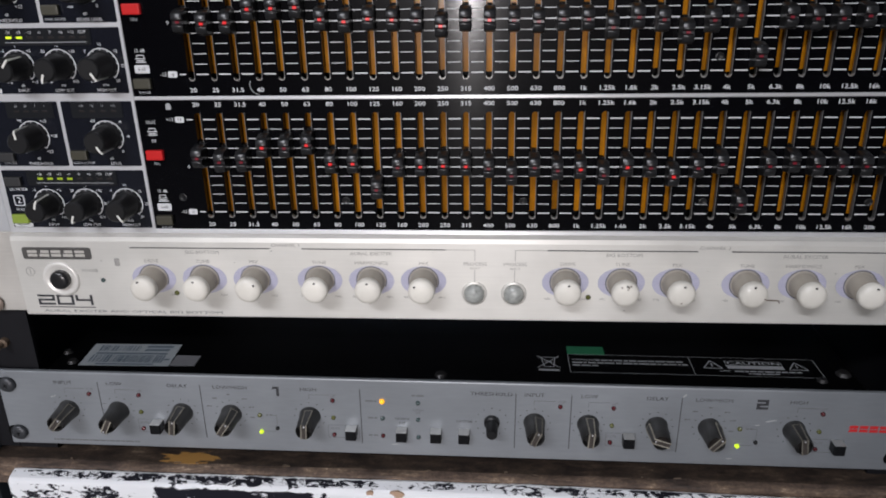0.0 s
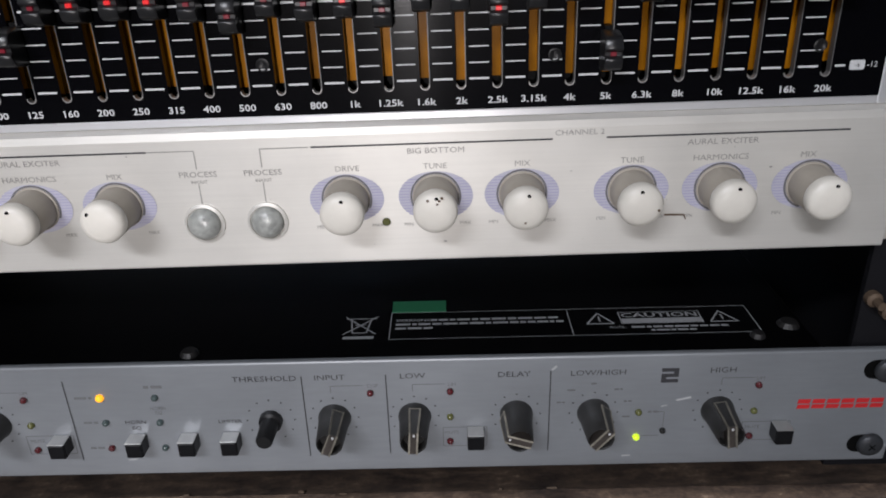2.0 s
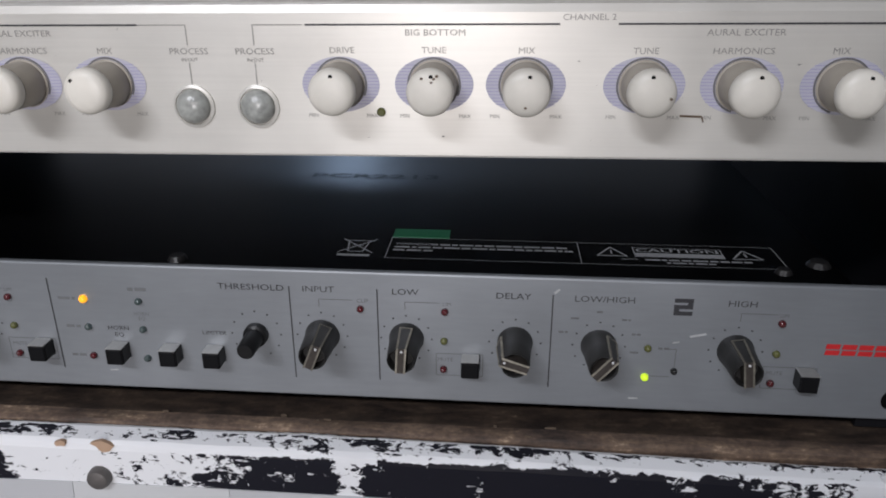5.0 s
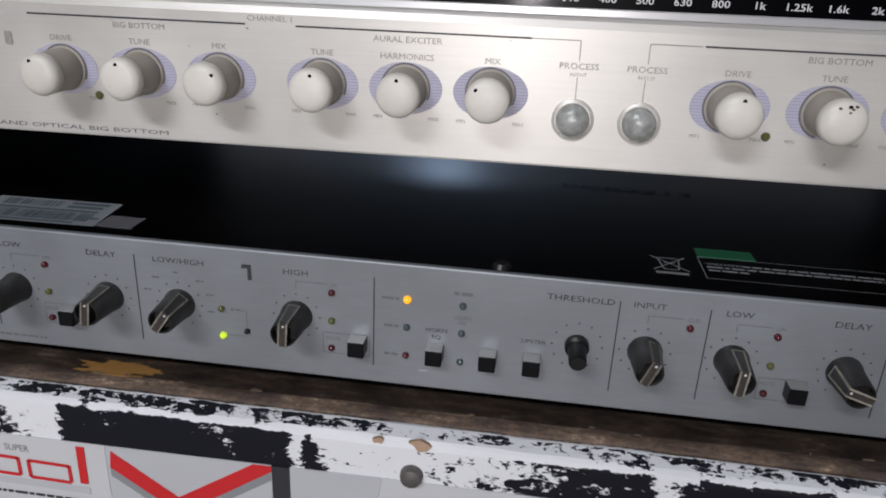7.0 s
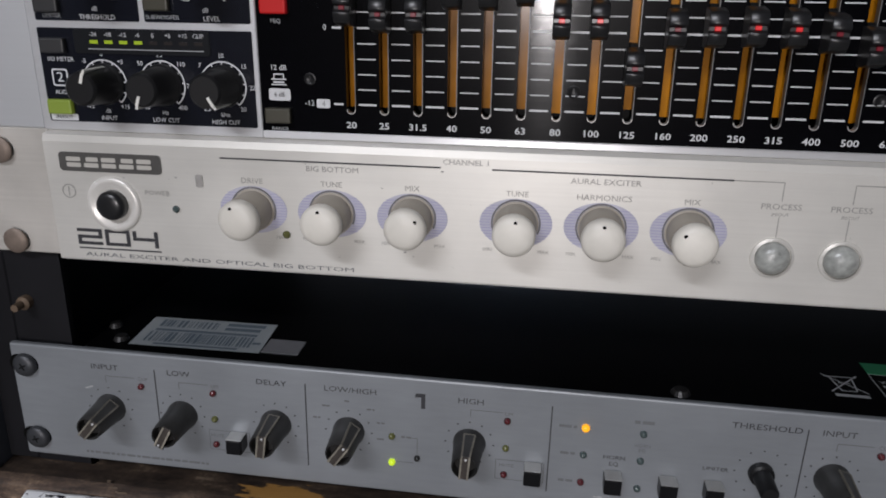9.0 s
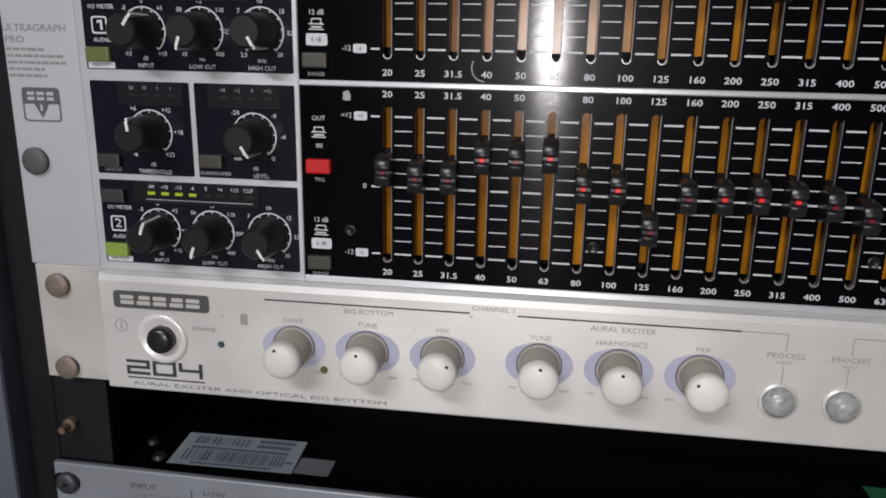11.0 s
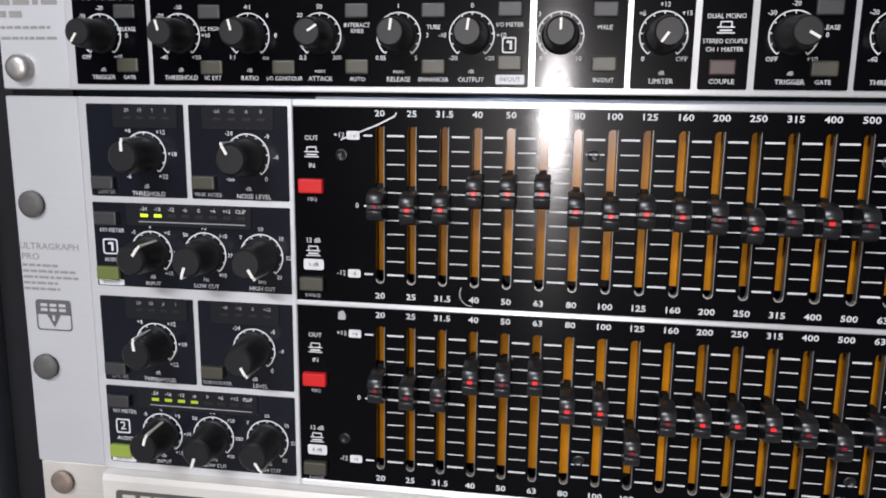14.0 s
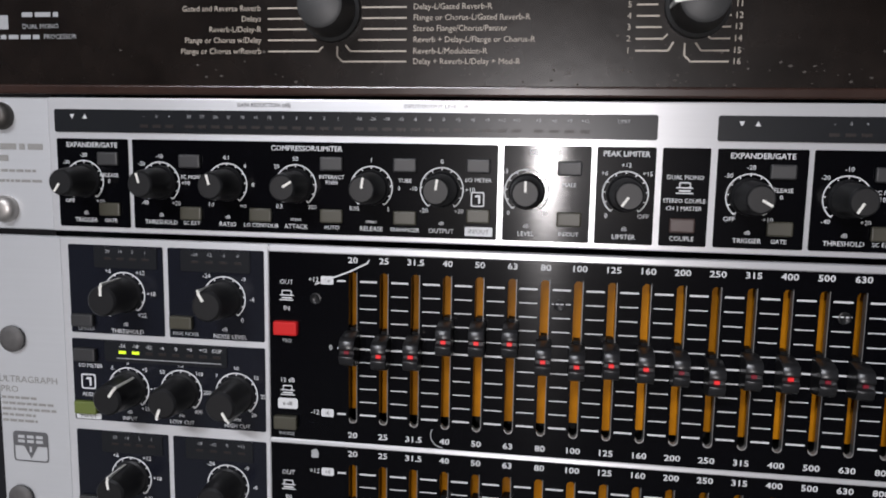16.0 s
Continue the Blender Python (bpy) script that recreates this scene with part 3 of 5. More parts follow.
# torn paint at the rail's end, then a white corner plate with a stud
rnd = random.Random(77)
for k in range(7):
    cx, cz = 221.0 + 1.3 * k, 110.5 + 1.6 * math.sin(1.1 * k)
    bm = bmesh.new()
    prism(bm, [(cx + rnd.uniform(1.2, 2.6) * math.cos(a * 0.9), cz + rnd.uniform(0.7, 2.2) * math.sin(a * 0.9)) for a in range(7)], -18.6 + 0.8 * k, -18.2 + 0.8 * k)
    part("paint_curl", bm, flake_white, case, "curled flake of white paint")
bm = bmesh.new()
box(bm, 230.5, 241.0, -18.5, -9.0, 40, 102.0, 0.8, 2)
plate = part("corner_plate", bm, flake_white, case, "white painted corner plate")
bm = bmesh.new()
lathe(bm, [(4.0, -18.0), (4.0, -19.6), (3.5, -20.8), (1.9, -21.6)], 20, 236.2, 95.5)
part("corner_bolt", bm, dull_screw, plate, "worn metal corner stud", 40)
# sides: black boards with a pale front edge on one
bm = bmesh.new()
box(bm, -256, -243.5, 4, 330, 113.5, 640, 0.6)
part("side_board", bm, case_black, case)
bm = bmesh.new()
box(bm, -285, -256.2, -6, 330, -30, 640, 1.5, 2)
part("outer_side", bm, case_grey, case, "weathered dark grey outer edge")
bm = bmesh.new()
box(bm, 246.5, 262, 4, 330, 113.5, 640, 0.6)
part("side_board", bm, case_black, case)
bm = bmesh.new()
box(bm, 262.2, 292, -4, 330, -30, 640, 4.0, 3)
part("outer_side", bm, case_grey, case, "weathered dark grey outer edge")
bm = bmesh.new()
box(bm, -285, 292, -11, 330, -490, -30.5)
part("case_base", bm, case_black, case)
# rack strips behind the ears, with bolts
for x0, x1 in ((-243.2, -222), (220, 246)):
    bm = bmesh.new()
    box(bm, x0, x1, 4.2, 6.6, 113.6, 600)
    part("rack_strip", bm, case_black, case, "black steel rack strip")
for bx, bz in ((-237, 181), (222.6, 183.5), (228.5, 178.5)):
    bm = bmesh.new()
    lathe(bm, [(2.6, 4.1), (2.6, 1.5), (1.5, 0.6), (1.4, -3.0)], 12, bx, bz)
    part("strip_bolt", bm, rust, case, "corroded bolt on the rack strip", 40)
# back of the gap is open; top board closes the case
bm = bmesh.new()
box(bm, -285, 292, 0, 330, 640.2, 655)
part("top_board", bm, case_black, case)

# ---- sticker on the case front ----
sticker = thing("front_sticker", "glossy white sticker with red chevron on the case front", "sticker", (0, 0, 0), TILT)
bm = bmesh.new()
prism(bm, [(-218.5, 92.6), (-141.0, 93.2), (-141.0, 20), (-218.5, 20)], -20.35, -20.05)
part("field", bm, sticker_white, sticker)
bm = bmesh.new()
prism(bm, [(-140.8, 93.2), (-79.0, 93.8), (-79.0, 20), (-140.8, 20)], -20.45, -20.05)
part("field", bm, sticker_grey, sticker)
bm = bmesh.new()
prism(bm, [(-72.4, 93.9), (-40, 94.3), (-46, 20), (-72.4, 20)], -20.42, -20.05)
part("field", bm, sticker_grey, sticker)
bm = bmesh.new()
prism(bm, [(-39.8, 94.3), (14.0, 94.5), (14.0, 20), (-45.8, 20)], -20.40, -20.05)
part("field", bm, sticker_white, sticker)
bm = bmesh.new()
prism(bm, [(14.2, 94.5), (228, 93.4), (228, 20), (14.2, 20)], -20.44, -20.05)
part("field", bm, sticker_grey, sticker)
bars(sticker, -214, -182.5, 87.4, 3.0, faded_print, -20.5, seed=4)
words(sticker, "SUPER", -175.8, 87.3, 2.9, faded_print, y=-20.5, wide=0.85)
bm = bmesh.new()


def stroke(bm, x0, z0, x1, z1, w, y):
    d = Vector((x1 - x0, 0, z1 - z0)).normalized()
    n = Vector((-d.z, 0, d.x)) * w * 0.5
    a, b = Vector((x0, y, z0)), Vector((x1, y, z1))
    bm.faces.new([bm.verts.new(tuple(v)) for v in (a - n, b - n, b + n, a + n)])


for x0, x1, z0, z1 in ((-214, -194, 76.2, 84), (-190.5, -176, 75.6, 83.2), (-172, -156, 75.0, 82.4)):
    bm = bmesh.new()
    for p in ((x0, z0, x1, z0 - 0.3), (x0, z1, x1, z1 - 0.4), (x0, z0, x0, z1), (x1, z0, x1, z1)):
        stroke(bm, *p, 1.4, -20.6)
    part("red_outline", bm, red_print, sticker)
bm = bmesh.new()
stroke(bm, -150.5, 91.5, -150.8, 75, 3.2, -20.62)
part("red_bar", bm, red_print, sticker)
bm = bmesh.new()
prism(bm, [(-215, 74.2), (-149, 73.4), (-149, 70.5), (-215, 71.3)], -20.6, -20.36)
part("shadow_band", bm, sticker_grey, sticker)
bars(sticker, -200, -150, 67.0, 1.2, dark_print, -20.5, seed=8)
bm = bmesh.new()
for outline in ([(-138.7, 91.3), (-114.5, 74.5), (-114.5, 67.2), (-139.6, 84.2)], [(-114.5, 74.5), (-85.7, 93.4), (-75.6, 93.6), (-114.5, 67.2)]):
    prism(bm, outline, -20.75, -20.4)
part("red_chevron", bm, red_print, sticker, "wide red chevron")
bm = bmesh.new()
for outline in ([(-139.6, 84.2), (-114.5, 67.2), (-114.5, 63.5), (-139.6, 80.5)], [(-114.5, 67.2), (-79.2, 91.2), (-79.2, 87.5), (-114.5, 63.5)]):
    prism(bm, outline, -20.65, -20.4)
part("chevron_shade", bm, mat("mid_grey_sticker_print", (0.27, 0.28, 0.29), 0.4, grain=0.08, grain_scale=60), sticker, "grey printed edge under the chevron")
bm = bmesh.new()
prism(bm, [(-78.8, 93.8), (-72.6, 93.9), (-72.2, 30), (-78.2, 30)], -20.9, -20.3)
part("black_bar", bm, dark_print, sticker)
bars(sticker, -2, 60, 83.5, 2.2, faded_print, -20.5, seed=11)

# ---- two-way crossover ----
xo = thing("crossover_unit", "blue-grey one-space stereo crossover with black pointer knobs", "audio crossover", PIVOT, TILT)
OX, OZ = PIVOT[0], PIVOT[2]


def X(x):
    return x - OX


def Z(z):
    return z - OZ


bm = bmesh.new()
box(bm, X(-243), X(239.8), 0, 2.6, Z(119.2), Z(165.8), 0.7, 2)
part("front_panel", bm, steel_blue, xo)
bm = bmesh.new()
box(bm, X(-217), X(212), 2.7, 215, Z(121.5), Z(164.6), 1.0, 2)
part("chassis", bm, chassis, xo, "black steel cover")
rack_screws(xo, [(X(-237.2), Z(157.6), 1.0), (X(-237.0), Z(127.2), 1.0), (X(232.6), Z(157.9), 2.0), (X(232.9), Z(126.8), 2.0)], plain_zinc, 4.5)

# knob: tapered body, hollow front crossed by a bar, raised ridge with a pale outline
bm = bmesh.new()
lathe(bm, [(5.7, 0.0), (5.7, -0.8), (5.3, -1.8), (4.95, -6.5), (4.5, -12.3), (4.15, -12.8), (3.8, -12.4), (3.65, -9.6)], 26)
xk_body = finish(bm, "knob", dusty_knob, 35)


def taper(bm, w0, w1, z0, z0_tip, z1, z1_tip, y0, y1, cx=0.0, cx_tip=0.0):
    """A bar whose width and height change from its root at y0 to its tip at y1."""
    a = [bm.verts.new(c) for c in ((cx - w0, y0, z0), (cx + w0, y0, z0), (cx + w0, y0, z1), (cx - w0, y0, z1))]
    b = [bm.verts.new(c) for c in ((cx_tip - w1, y1, z0_tip), (cx_tip + w1, y1, z0_tip), (cx_tip + w1, y1, z1_tip), (cx_tip - w1, y1, z1_tip))]
    bm.faces.new(a)
    bm.faces.new(b[::-1])
    for k in range(4):
        bm.faces.new((a[k], b[k], b[(k + 1) % 4], a[(k + 1) % 4]))


bm = bmesh.new()
taper(bm, 2.1, 1.55, 3.0, 3.0, 5.55, 4.7, -2.6, -13.0)
xk_ridge = finish(bm, "ridge", dusty_knob)
bm = bmesh.new()
box(bm, -1.55, 1.55, -13.15, -9.0, -4.2, 4.65, 0.25)
xk_bar = finish(bm, "pointer_bar", bar_brown)
bm = bmesh.new()
for sx in (-1, 1):
    taper(bm, 0.3, 0.3, 5.1, 4.2, 5.65, 4.8, -2.7, -13.1, sx * 1.85, sx * 1.3)
    box(bm, sx * 1.3 - 0.3, sx * 1.3 + 0.3, -13.3, -13.0, -4.1, 4.6)
box(bm, -2.0, 2.0, -3.0, -2.6, 5.1, 5.6)
xk_line = finish(bm, "pointer_line", cream_line)
bm = bmesh.new()
lathe(bm, [(0.42, -13.0), (0.42, -13.35), (0.2, -13.45)], 10, 0.1, 3.6)
xk_dot = finish(bm, "pointer_dot", white_print)
bm = bmesh.new()
for k in range(11):
    a = radians(-150 + 30 * k)
    rect(bm, 8.3 * math.sin(a) - 0.28, 8.3 * math.sin(a) + 0.28, 8.3 * math.cos(a) - 0.28, 8.3 * math.cos(a) + 0.28)
xk_dots = finish(bm, "dot_print", dark_print)
bm = bmesh.new()
box(bm, -2.9, 2.9, -5.4, 0.0, -2.9, 2.9, 0.35)
xb_shell = finish(bm, "button", btn_black)
# highlight along the button's top, put in as a thin silver plate
bm = bmesh.new()
box(bm, -2.85, 2.85, -5.7, -0.2, 2.85, 3.2, 0.12)
xb_top = finish(bm, "button_top_highlight", top_shine)
bm = bmesh.new()
box(bm, -2.8, 2.8, -5.95, -5.2, -2.85, 2.75, 0.3)
xb_cap = finish(bm, "button_cap", btn_black)
LEDS = {}


def led(parent, x, z, material, r=1.25):
    key = (material.name, r)
    if key not in LEDS:
        bm = bmesh.new()
        lathe(bm, [(r, 0.0), (r, -0.5), (r * 0.85, -1.1), (r * 0.45, -1.5)], 14)
        LEDS[key] = finish(bm, "led", material, 60)
    return put("led", LEDS[key], parent, x, 0, z)


def xo_knob(x, z, spin):
    put("dot_print", xk_dots, xo, X(x), 0, Z(z))
    k = put("knob", xk_body, xo, X(x), 0, Z(z), spin, "black pointer knob with cream lines")
    k.scale = (1.0, 1.16, 1.0)
    put("ridge", xk_ridge, k)
    put("pointer_bar", xk_bar, k)
    put("pointer_dot", xk_dot, k)
    put("pointer_line", xk_line, k)


def xo_button(x, z):
    b = put("button", xb_shell, xo, X(x), 0, Z(z), 0, "square black push button, highlight on its top painted silver")
    put("button_cap", xb_cap, b)
    put("button_top_highlight", xb_top, b)


def lines(parent, name, material, items, y=-0.12):
    """Thin printed lines: (x0, z0, x1, z1, width)."""
    for n, (x0, z0, x1, z1, w) in enumerate(items):
        bm = bmesh.new()
        stroke(bm, x0, z0, x1, z1, w, y - 0.002 * (n % 5))
        part(name, bm, material, parent)


def big_one(parent, x, z, h, material, y):
    """The figure one with its flag, as the panels print it."""
    bm = bmesh.new()
    w, t = h * 0.42, h * 0.24
    bm.faces.new([bm.verts.new((x + a * h, y, z + b * h)) for a, b in ((0.0, -0.5), (0.25, -0.5), (0.25, 0.5), (-0.32, 0.5), (-0.38, 0.22), (0.0, 0.26))])
    return part("lettering", bm, material, parent)


for c, spins in ((0.0, (40, 208, 8, 35, 4)), (251.2, (22, 4, -72, 40, -8))):
    x = lambda v: v + c
    words(xo, "INPUT", X(x(-206.5)), Z(159.2), 2.1, worn_print, wide=1.25)
    words(xo, "LOW", X(x(-178.4)), Z(159.2), 2.1, worn_print, wide=1.25)
    words(xo, "DELAY", X(x(-144.0)), Z(159.0), 2.1, dark_print, wide=1.25)
    words(xo, "LOW/HIGH", X(x(-115.5)), Z(158.9), 2.1, worn_print, wide=1.25)
    words(xo, "HIGH", X(x(-73.5)), Z(158.9), 2.1, worn_print, wide=1.25)
    if c:
        block_digits(xo, "2", X(x(-94.2)), Z(154.4), 5.8, 5.8, 1.4, dark_print, -0.12)
    else:
        big_one(xo, X(-90.6), Z(157.3), 5.8, dark_print, -0.12)
    for kx, s in zip((-206, -178.2, -143, -116.3, -73.6), spins):
        xo_knob(x(kx), 142.6, s)
    led(xo, X(x(-193.0)), Z(152.8), led_ruby)
    led(xo, X(x(-165.7)), Z(152.8), led_ruby)
    led(xo, X(x(-165.9)), Z(142.2), led_olive)
    led(xo, X(x(-166.1)), Z(131.7), led_ruby)
    xo_button(x(-157.2), 134.6)
    led(xo, X(x(-100.8)), Z(142.4), led_olive)
    led(xo, X(x(-100.8)), Z(131.8), led_green)
    led(xo, X(x(-91.8)), Z(134.4), mat("dark_led", (0.02, 0.02, 0.02), 0.2), 1.1)
    led(xo, X(x(-60.9)), Z(152.8), led_ruby)
    led(xo, X(x(-61.0)), Z(142.1), led_olive)
    led(xo, X(x(-61.2)), Z(131.4), led_ruby)
    xo_button(x(-51.4), 134.4)
    words(xo, "MUTE", X(x(-60.5)), Z(135.0), 1.4, mid_print)
    words(xo, "MUTE", X(x(-165.5)), Z(135.2), 1.4, mid_print)
    words(xo, "LIM", X(x(-165.0)), Z(155.4), 1.3, mid_print)
    words(xo, "LIM", X(x(-60.5)), Z(155.4), 1.3, mid_print)
    words(xo, "CLIP", X(x(-192.2)), Z(155.6), 1.4, mid_print)
    L = lambda a, b, d, e, w=0.25: (X(x(a)), Z(b), X(x(d)), Z(e), w)
    for v in (-187.4, -131.6):
        lines(xo, "divider_line", dark_print, [L(v, 160, v, 126.5, 0.4)])
    lines(xo, "line_print", mid_print, [L(-206.5, 155.8, -195.5, 155.8), L(-206.5, 155.8, -206.5, 153), L(-178.5, 155.8, -167.5, 155.8), L(-178.5, 155.8, -178.5, 153),
                                          L(-73.5, 155.8, -62.5, 155.8), L(-73.5, 155.8, -73.5, 153), L(-64.2, 137.3, -47.6, 137.3), L(-64.2, 129.4, -47.6, 129.4),
                                          L(-64.2, 129.4, -64.2, 137.3), L(-47.6, 129.4, -47.6, 137.3), L(-168.5, 137.5, -153.2, 137.5), L(-168.5, 129.4, -153.2, 129.4),
                                          L(-168.5, 129.4, -168.5, 137.5), L(-153.2, 129.4, -153.2, 137.5), L(-94, 142.3, -91.8, 142.3), L(-91.8, 142.3, -91.8, 136), L(-99, 132.2, -93, 132.2)])
    for dx, dz in ((-11.5, 4.5), (-8, 9.5), (0, 12), (8, 9.5), (11.5, 4.5), (11.5, -2)):
        bars(xo, X(x(-116.3)) + dx - 1.4, X(x(-116.3)) + dx + 1.4, Z(142.6) + dz, 0.7, mid_print, seed=int(dx * 7 + dz))
    bars(xo, X(x(-97.5)), X(x(-94)), Z(142.4), 0.8, mid_print, seed=3)
for v in (-46.2, 35.2):
    lines(xo, "divider_line", dark_print, [(X(v), Z(160), X(v), Z(126.2), 0.4)])
led(xo, X(-34.7), Z(153.0), led_orange, 1.4)
led(xo, X(-34.7), Z(142.6), led_teal)
led(xo, X(-34.8), Z(131.6), led_ruby)
for z_, n_ in ((152.7, 3), (142.3, 5), (131.3, 7)):
    led(xo, X(-15.8), Z(z_), led_teal)
for z_, x0 in ((153.0, -43.5), (142.6, -42.5), (131.6, -42.5)):
    bars(xo, X(x0), X(-37.5), Z(z_), 1.0, mid_print, seed=int(z_))
bars(xo, X(-19), X(-12), Z(157.0), 1.2, mid_print, seed=21)
words(xo, "HORN", X(-15.6), Z(148.0), 1.3, mid_print)
words(xo, "EQ", X(-15.6), Z(146.2), 1.3, mid_print)
words(xo, "HORN", X(-24.4), Z(142.4), 1.5, dark_print, wide=1.2)
words(xo, "EQ", X(-24.4), Z(139.9), 1.5, dark_print, wide=1.2)
words(xo, "LIMITER", X(8.6), Z(141.9), 1.4, dark_print, wide=1.2)
for bx in (-24.5, -6.3, 8.5):
    xo_button(bx, 134.3)
words(xo, "THRESHOLD", X(22.6), Z(159.2), 2.1, dark_print, wide=1.3)
bm = bmesh.new()
lathe(bm, [(4.1, 0.0), (4.0, -2.2), (3.1, -2.8), (2.9, -11.6), (2.4, -12.4)], 22)
put("knob", finish(bm, "knob", knob_black, 40), xo, X(23.0), 0, Z(142.2), 0, "slim black knob")
put("dot_print", xk_dots, xo, X(23.0), 0, Z(142.2))
bars(xo, X(-218.5), X(-169), Z(122.6), 1.0, mid_print, seed=31)
# maker's mark, a red bar broken into blocks
for k in range(6):
    x0 = X(204.8) + 5.0 * k
    for z0, z1 in ((142.4, 144.0), (144.5, 146.2)):
        bm = bmesh.new()
        prism(bm, [(x0, Z(z0)), (x0 + 4.2, Z(z0)), (x0 + 4.5, Z(z1)), (x0 + 0.3, Z(z1))], -0.16, 0.0)
        part("red_mark", bm, red_print, xo)

for x0, z0, x1, z1, w in ((163, 147, 168, 148.2, 0.7), (158, 144.6, 160, 145, 0.5), (120, 160.5, 121.5, 162, 0.8), (146, 123.5, 149, 123.6, 0.5), (-215, 150, -212, 151, 0.5), (200, 128, 204, 130.5, 0.4), (-30, 126, -27, 126.2, 0.5)):
    lines(xo, "scuff_mark", scuff, [(X(x0), Z(z0), X(x1), Z(z1), w)], -0.11)

# print and labels on the cover
T = Z(164.6) + 0.12


def XC(x):
    return X(x) + 1.3


bm = bmesh.new()


def flat_rect(bm, x0, x1, y0, y1, z=T):
    bm.faces.new([bm.verts.new(c) for c in ((x0, y0, z), (x1, y0, z), (x1, y1, z), (x0, y1, z))])


for x0, x1, y0, y1 in ((62.8, 194.2, 14.6, 14.85), (62.8, 194.2, 33.2, 33.45), (62.8, 63.1, 14.6, 33.4), (128, 128.3, 14.6, 33.4), (194, 194.3, 14.6, 33.4), (46.4, 57.4, 15.4, 17.2)):
    flat_rect(bm, XC(x0), XC(x1), y0, y1)


def flat_stroke(bm, p, q, w, z):
    d = Vector((q[0] - p[0], q[1] - p[1], 0)).normalized() * w
    n = Vector((-d.y, d.x, 0))
    bm.faces.new([bm.verts.new((XC(v.x), v.y, z)) for v in (Vector((*p, 0)) - n, Vector((*q, 0)) - n, Vector((*q, 0)) + n, Vector((*p, 0)) + n)])


for cx in (139.0, 183.5):
    for p, q in (((cx - 4.9, 22.3), (cx + 4.9, 22.3)), ((cx - 4.9, 22.3), (cx, 29.8)), ((cx + 4.9, 22.3), (cx, 29.8)), ((cx, 24), (cx, 27.5))):
        flat_stroke(bm, p, q, 0.3, T)
flat_rect(bm, XC(146.5), XC(176.2), 22.0, 22.3)
flat_rect(bm, XC(146.5), XC(176.2), 30.0, 30.3)
flat_rect(bm, XC(146.5), XC(146.9), 22.0, 30.3)
flat_rect(bm, XC(175.8), XC(176.2), 22.0, 30.3)
flat_rect(bm, XC(147), XC(175.8), 22.4, 25.6)
# crossed-out bin sign
for p, q in (((49.5, 19.5), (48.3, 29)), ((54.5, 19.5), (55.7, 29)), ((49.5, 19.5), (54.5, 19.5)), ((46.5, 29.5), (57.5, 29.5)), ((46, 18.5), (58, 31)), ((46, 31), (58, 18.5)), ((50, 25), (54, 25))):
    flat_stroke(bm, p, q, 0.25, T + 0.01)
part("cover_print", bm, dim_print, xo, "white warning print")
words(xo, "WARNING:", XC(64.8), 27.6, 1.9, dim_print, "LEFT", T, flat=True)
bars(xo, XC(77.5), XC(126), 27.6, 1.3, dim_print, T, True, 51)
bars(xo, XC(64.8), XC(126), 24.8, 1.3, dim_print, T, True, 52)
bars(xo, XC(64.8), XC(80), 22.0, 1.3, dim_print, T, True, 53)
words(xo, "CAUTION", XC(161.3), 27.8, 3.0, dim_print, "CENTER", T, flat=True, wide=1.45, bold=0.02)
words(xo, "AVIS:", XC(141.5), 19.6, 1.6, dim_print, "LEFT", T, flat=True, wide=1.2)
bars(xo, XC(149.5), XC(184), 19.6, 1.2, dim_print, T, True, 54)
bars(xo, XC(156), XC(172), 17.3, 1.1, dim_print, T, True, 55)
bm = bmesh.new()
box(bm, XC(63.0), XC(83.2), 33.9, 42.0, T - 0.1, T + 0.15)
part("green_label", bm, green_tape, xo, "small green sticker")
words(xo, "PCR2213", X(46), 108, 6.0, mat("black_strip_print", (0.0025, 0.0025, 0.003), 0.45, spec=0.13), "CENTER", T + 0.1, flat=True, wide=1.8, bold=0.02)
# paper label with two rows of bar code, curled a little
bm = bmesh.new()
box(bm, -24.8, 24.8, -12.2, 9.9, 0, 0.35)
lab = put("paper_label", finish(bm, "paper_label", paper), xo, X(-177.2), 21.8, T + 0.1, 0, "white paper label with bar codes")
lab.rotation_euler = (radians(2.5), 0, radians(1.5))
bm = bmesh.new()
rnd = random.Random(5)
for y0, y1, x0, x1 in ((-9, -1.5, -21, 19), (2.5, 8.0, -20, 3)):
    x = x0
    while x < x1:
        w = rnd.choice((0.35, 0.5, 0.9, 1.3))
        flat_rect(bm, x, x + w, y0, y1, 0.45)
        x += w + rnd.choice((0.4, 0.6, 1.0))
for y0, y1, x0, x1 in ((-11.2, -10, -16, 16), (-0.8, 0.8, -20, 20), (6.0, 8.2, 6, 21), (2.6, 4.8, 6, 20), (-6.5, -5.0, 20.2, 23.2)):
    flat_rect(bm, x0, x1, y0, y1, 0.45)
put("bar_code", finish(bm, "bar_code", mat("slate_ink", (0.10, 0.13, 0.16), 0.6)), lab)
bm = bmesh.new()
box(bm, X(-151.5), X(-137.8), 11, 21.5, T - 0.1, T + 0.3)
part("grey_patch", bm, paper_grey, xo)
cover_screw = mat("blackened_cover_screw", (0.022, 0.021, 0.021), 0.4, 0.3, grain=0.4, grain_scale=500, bump=0.3)
for bx, by, r in ((-4.2, 8, 3.4), (206.1, 18.9, 4.0), (192.7, 11.8, 2.8), (-206, 12, 3.0), (-214, 22, 2.6)):
    bm = bmesh.new()
    bmesh.ops.create_cone(bm, cap_ends=True, segments=16, radius1=r, radius2=r * 0.7, depth=1.6, matrix=Matrix.Translation((X(bx), by, T + 0.8)))
    h = part("cover_screw", bm, cover_screw, xo)

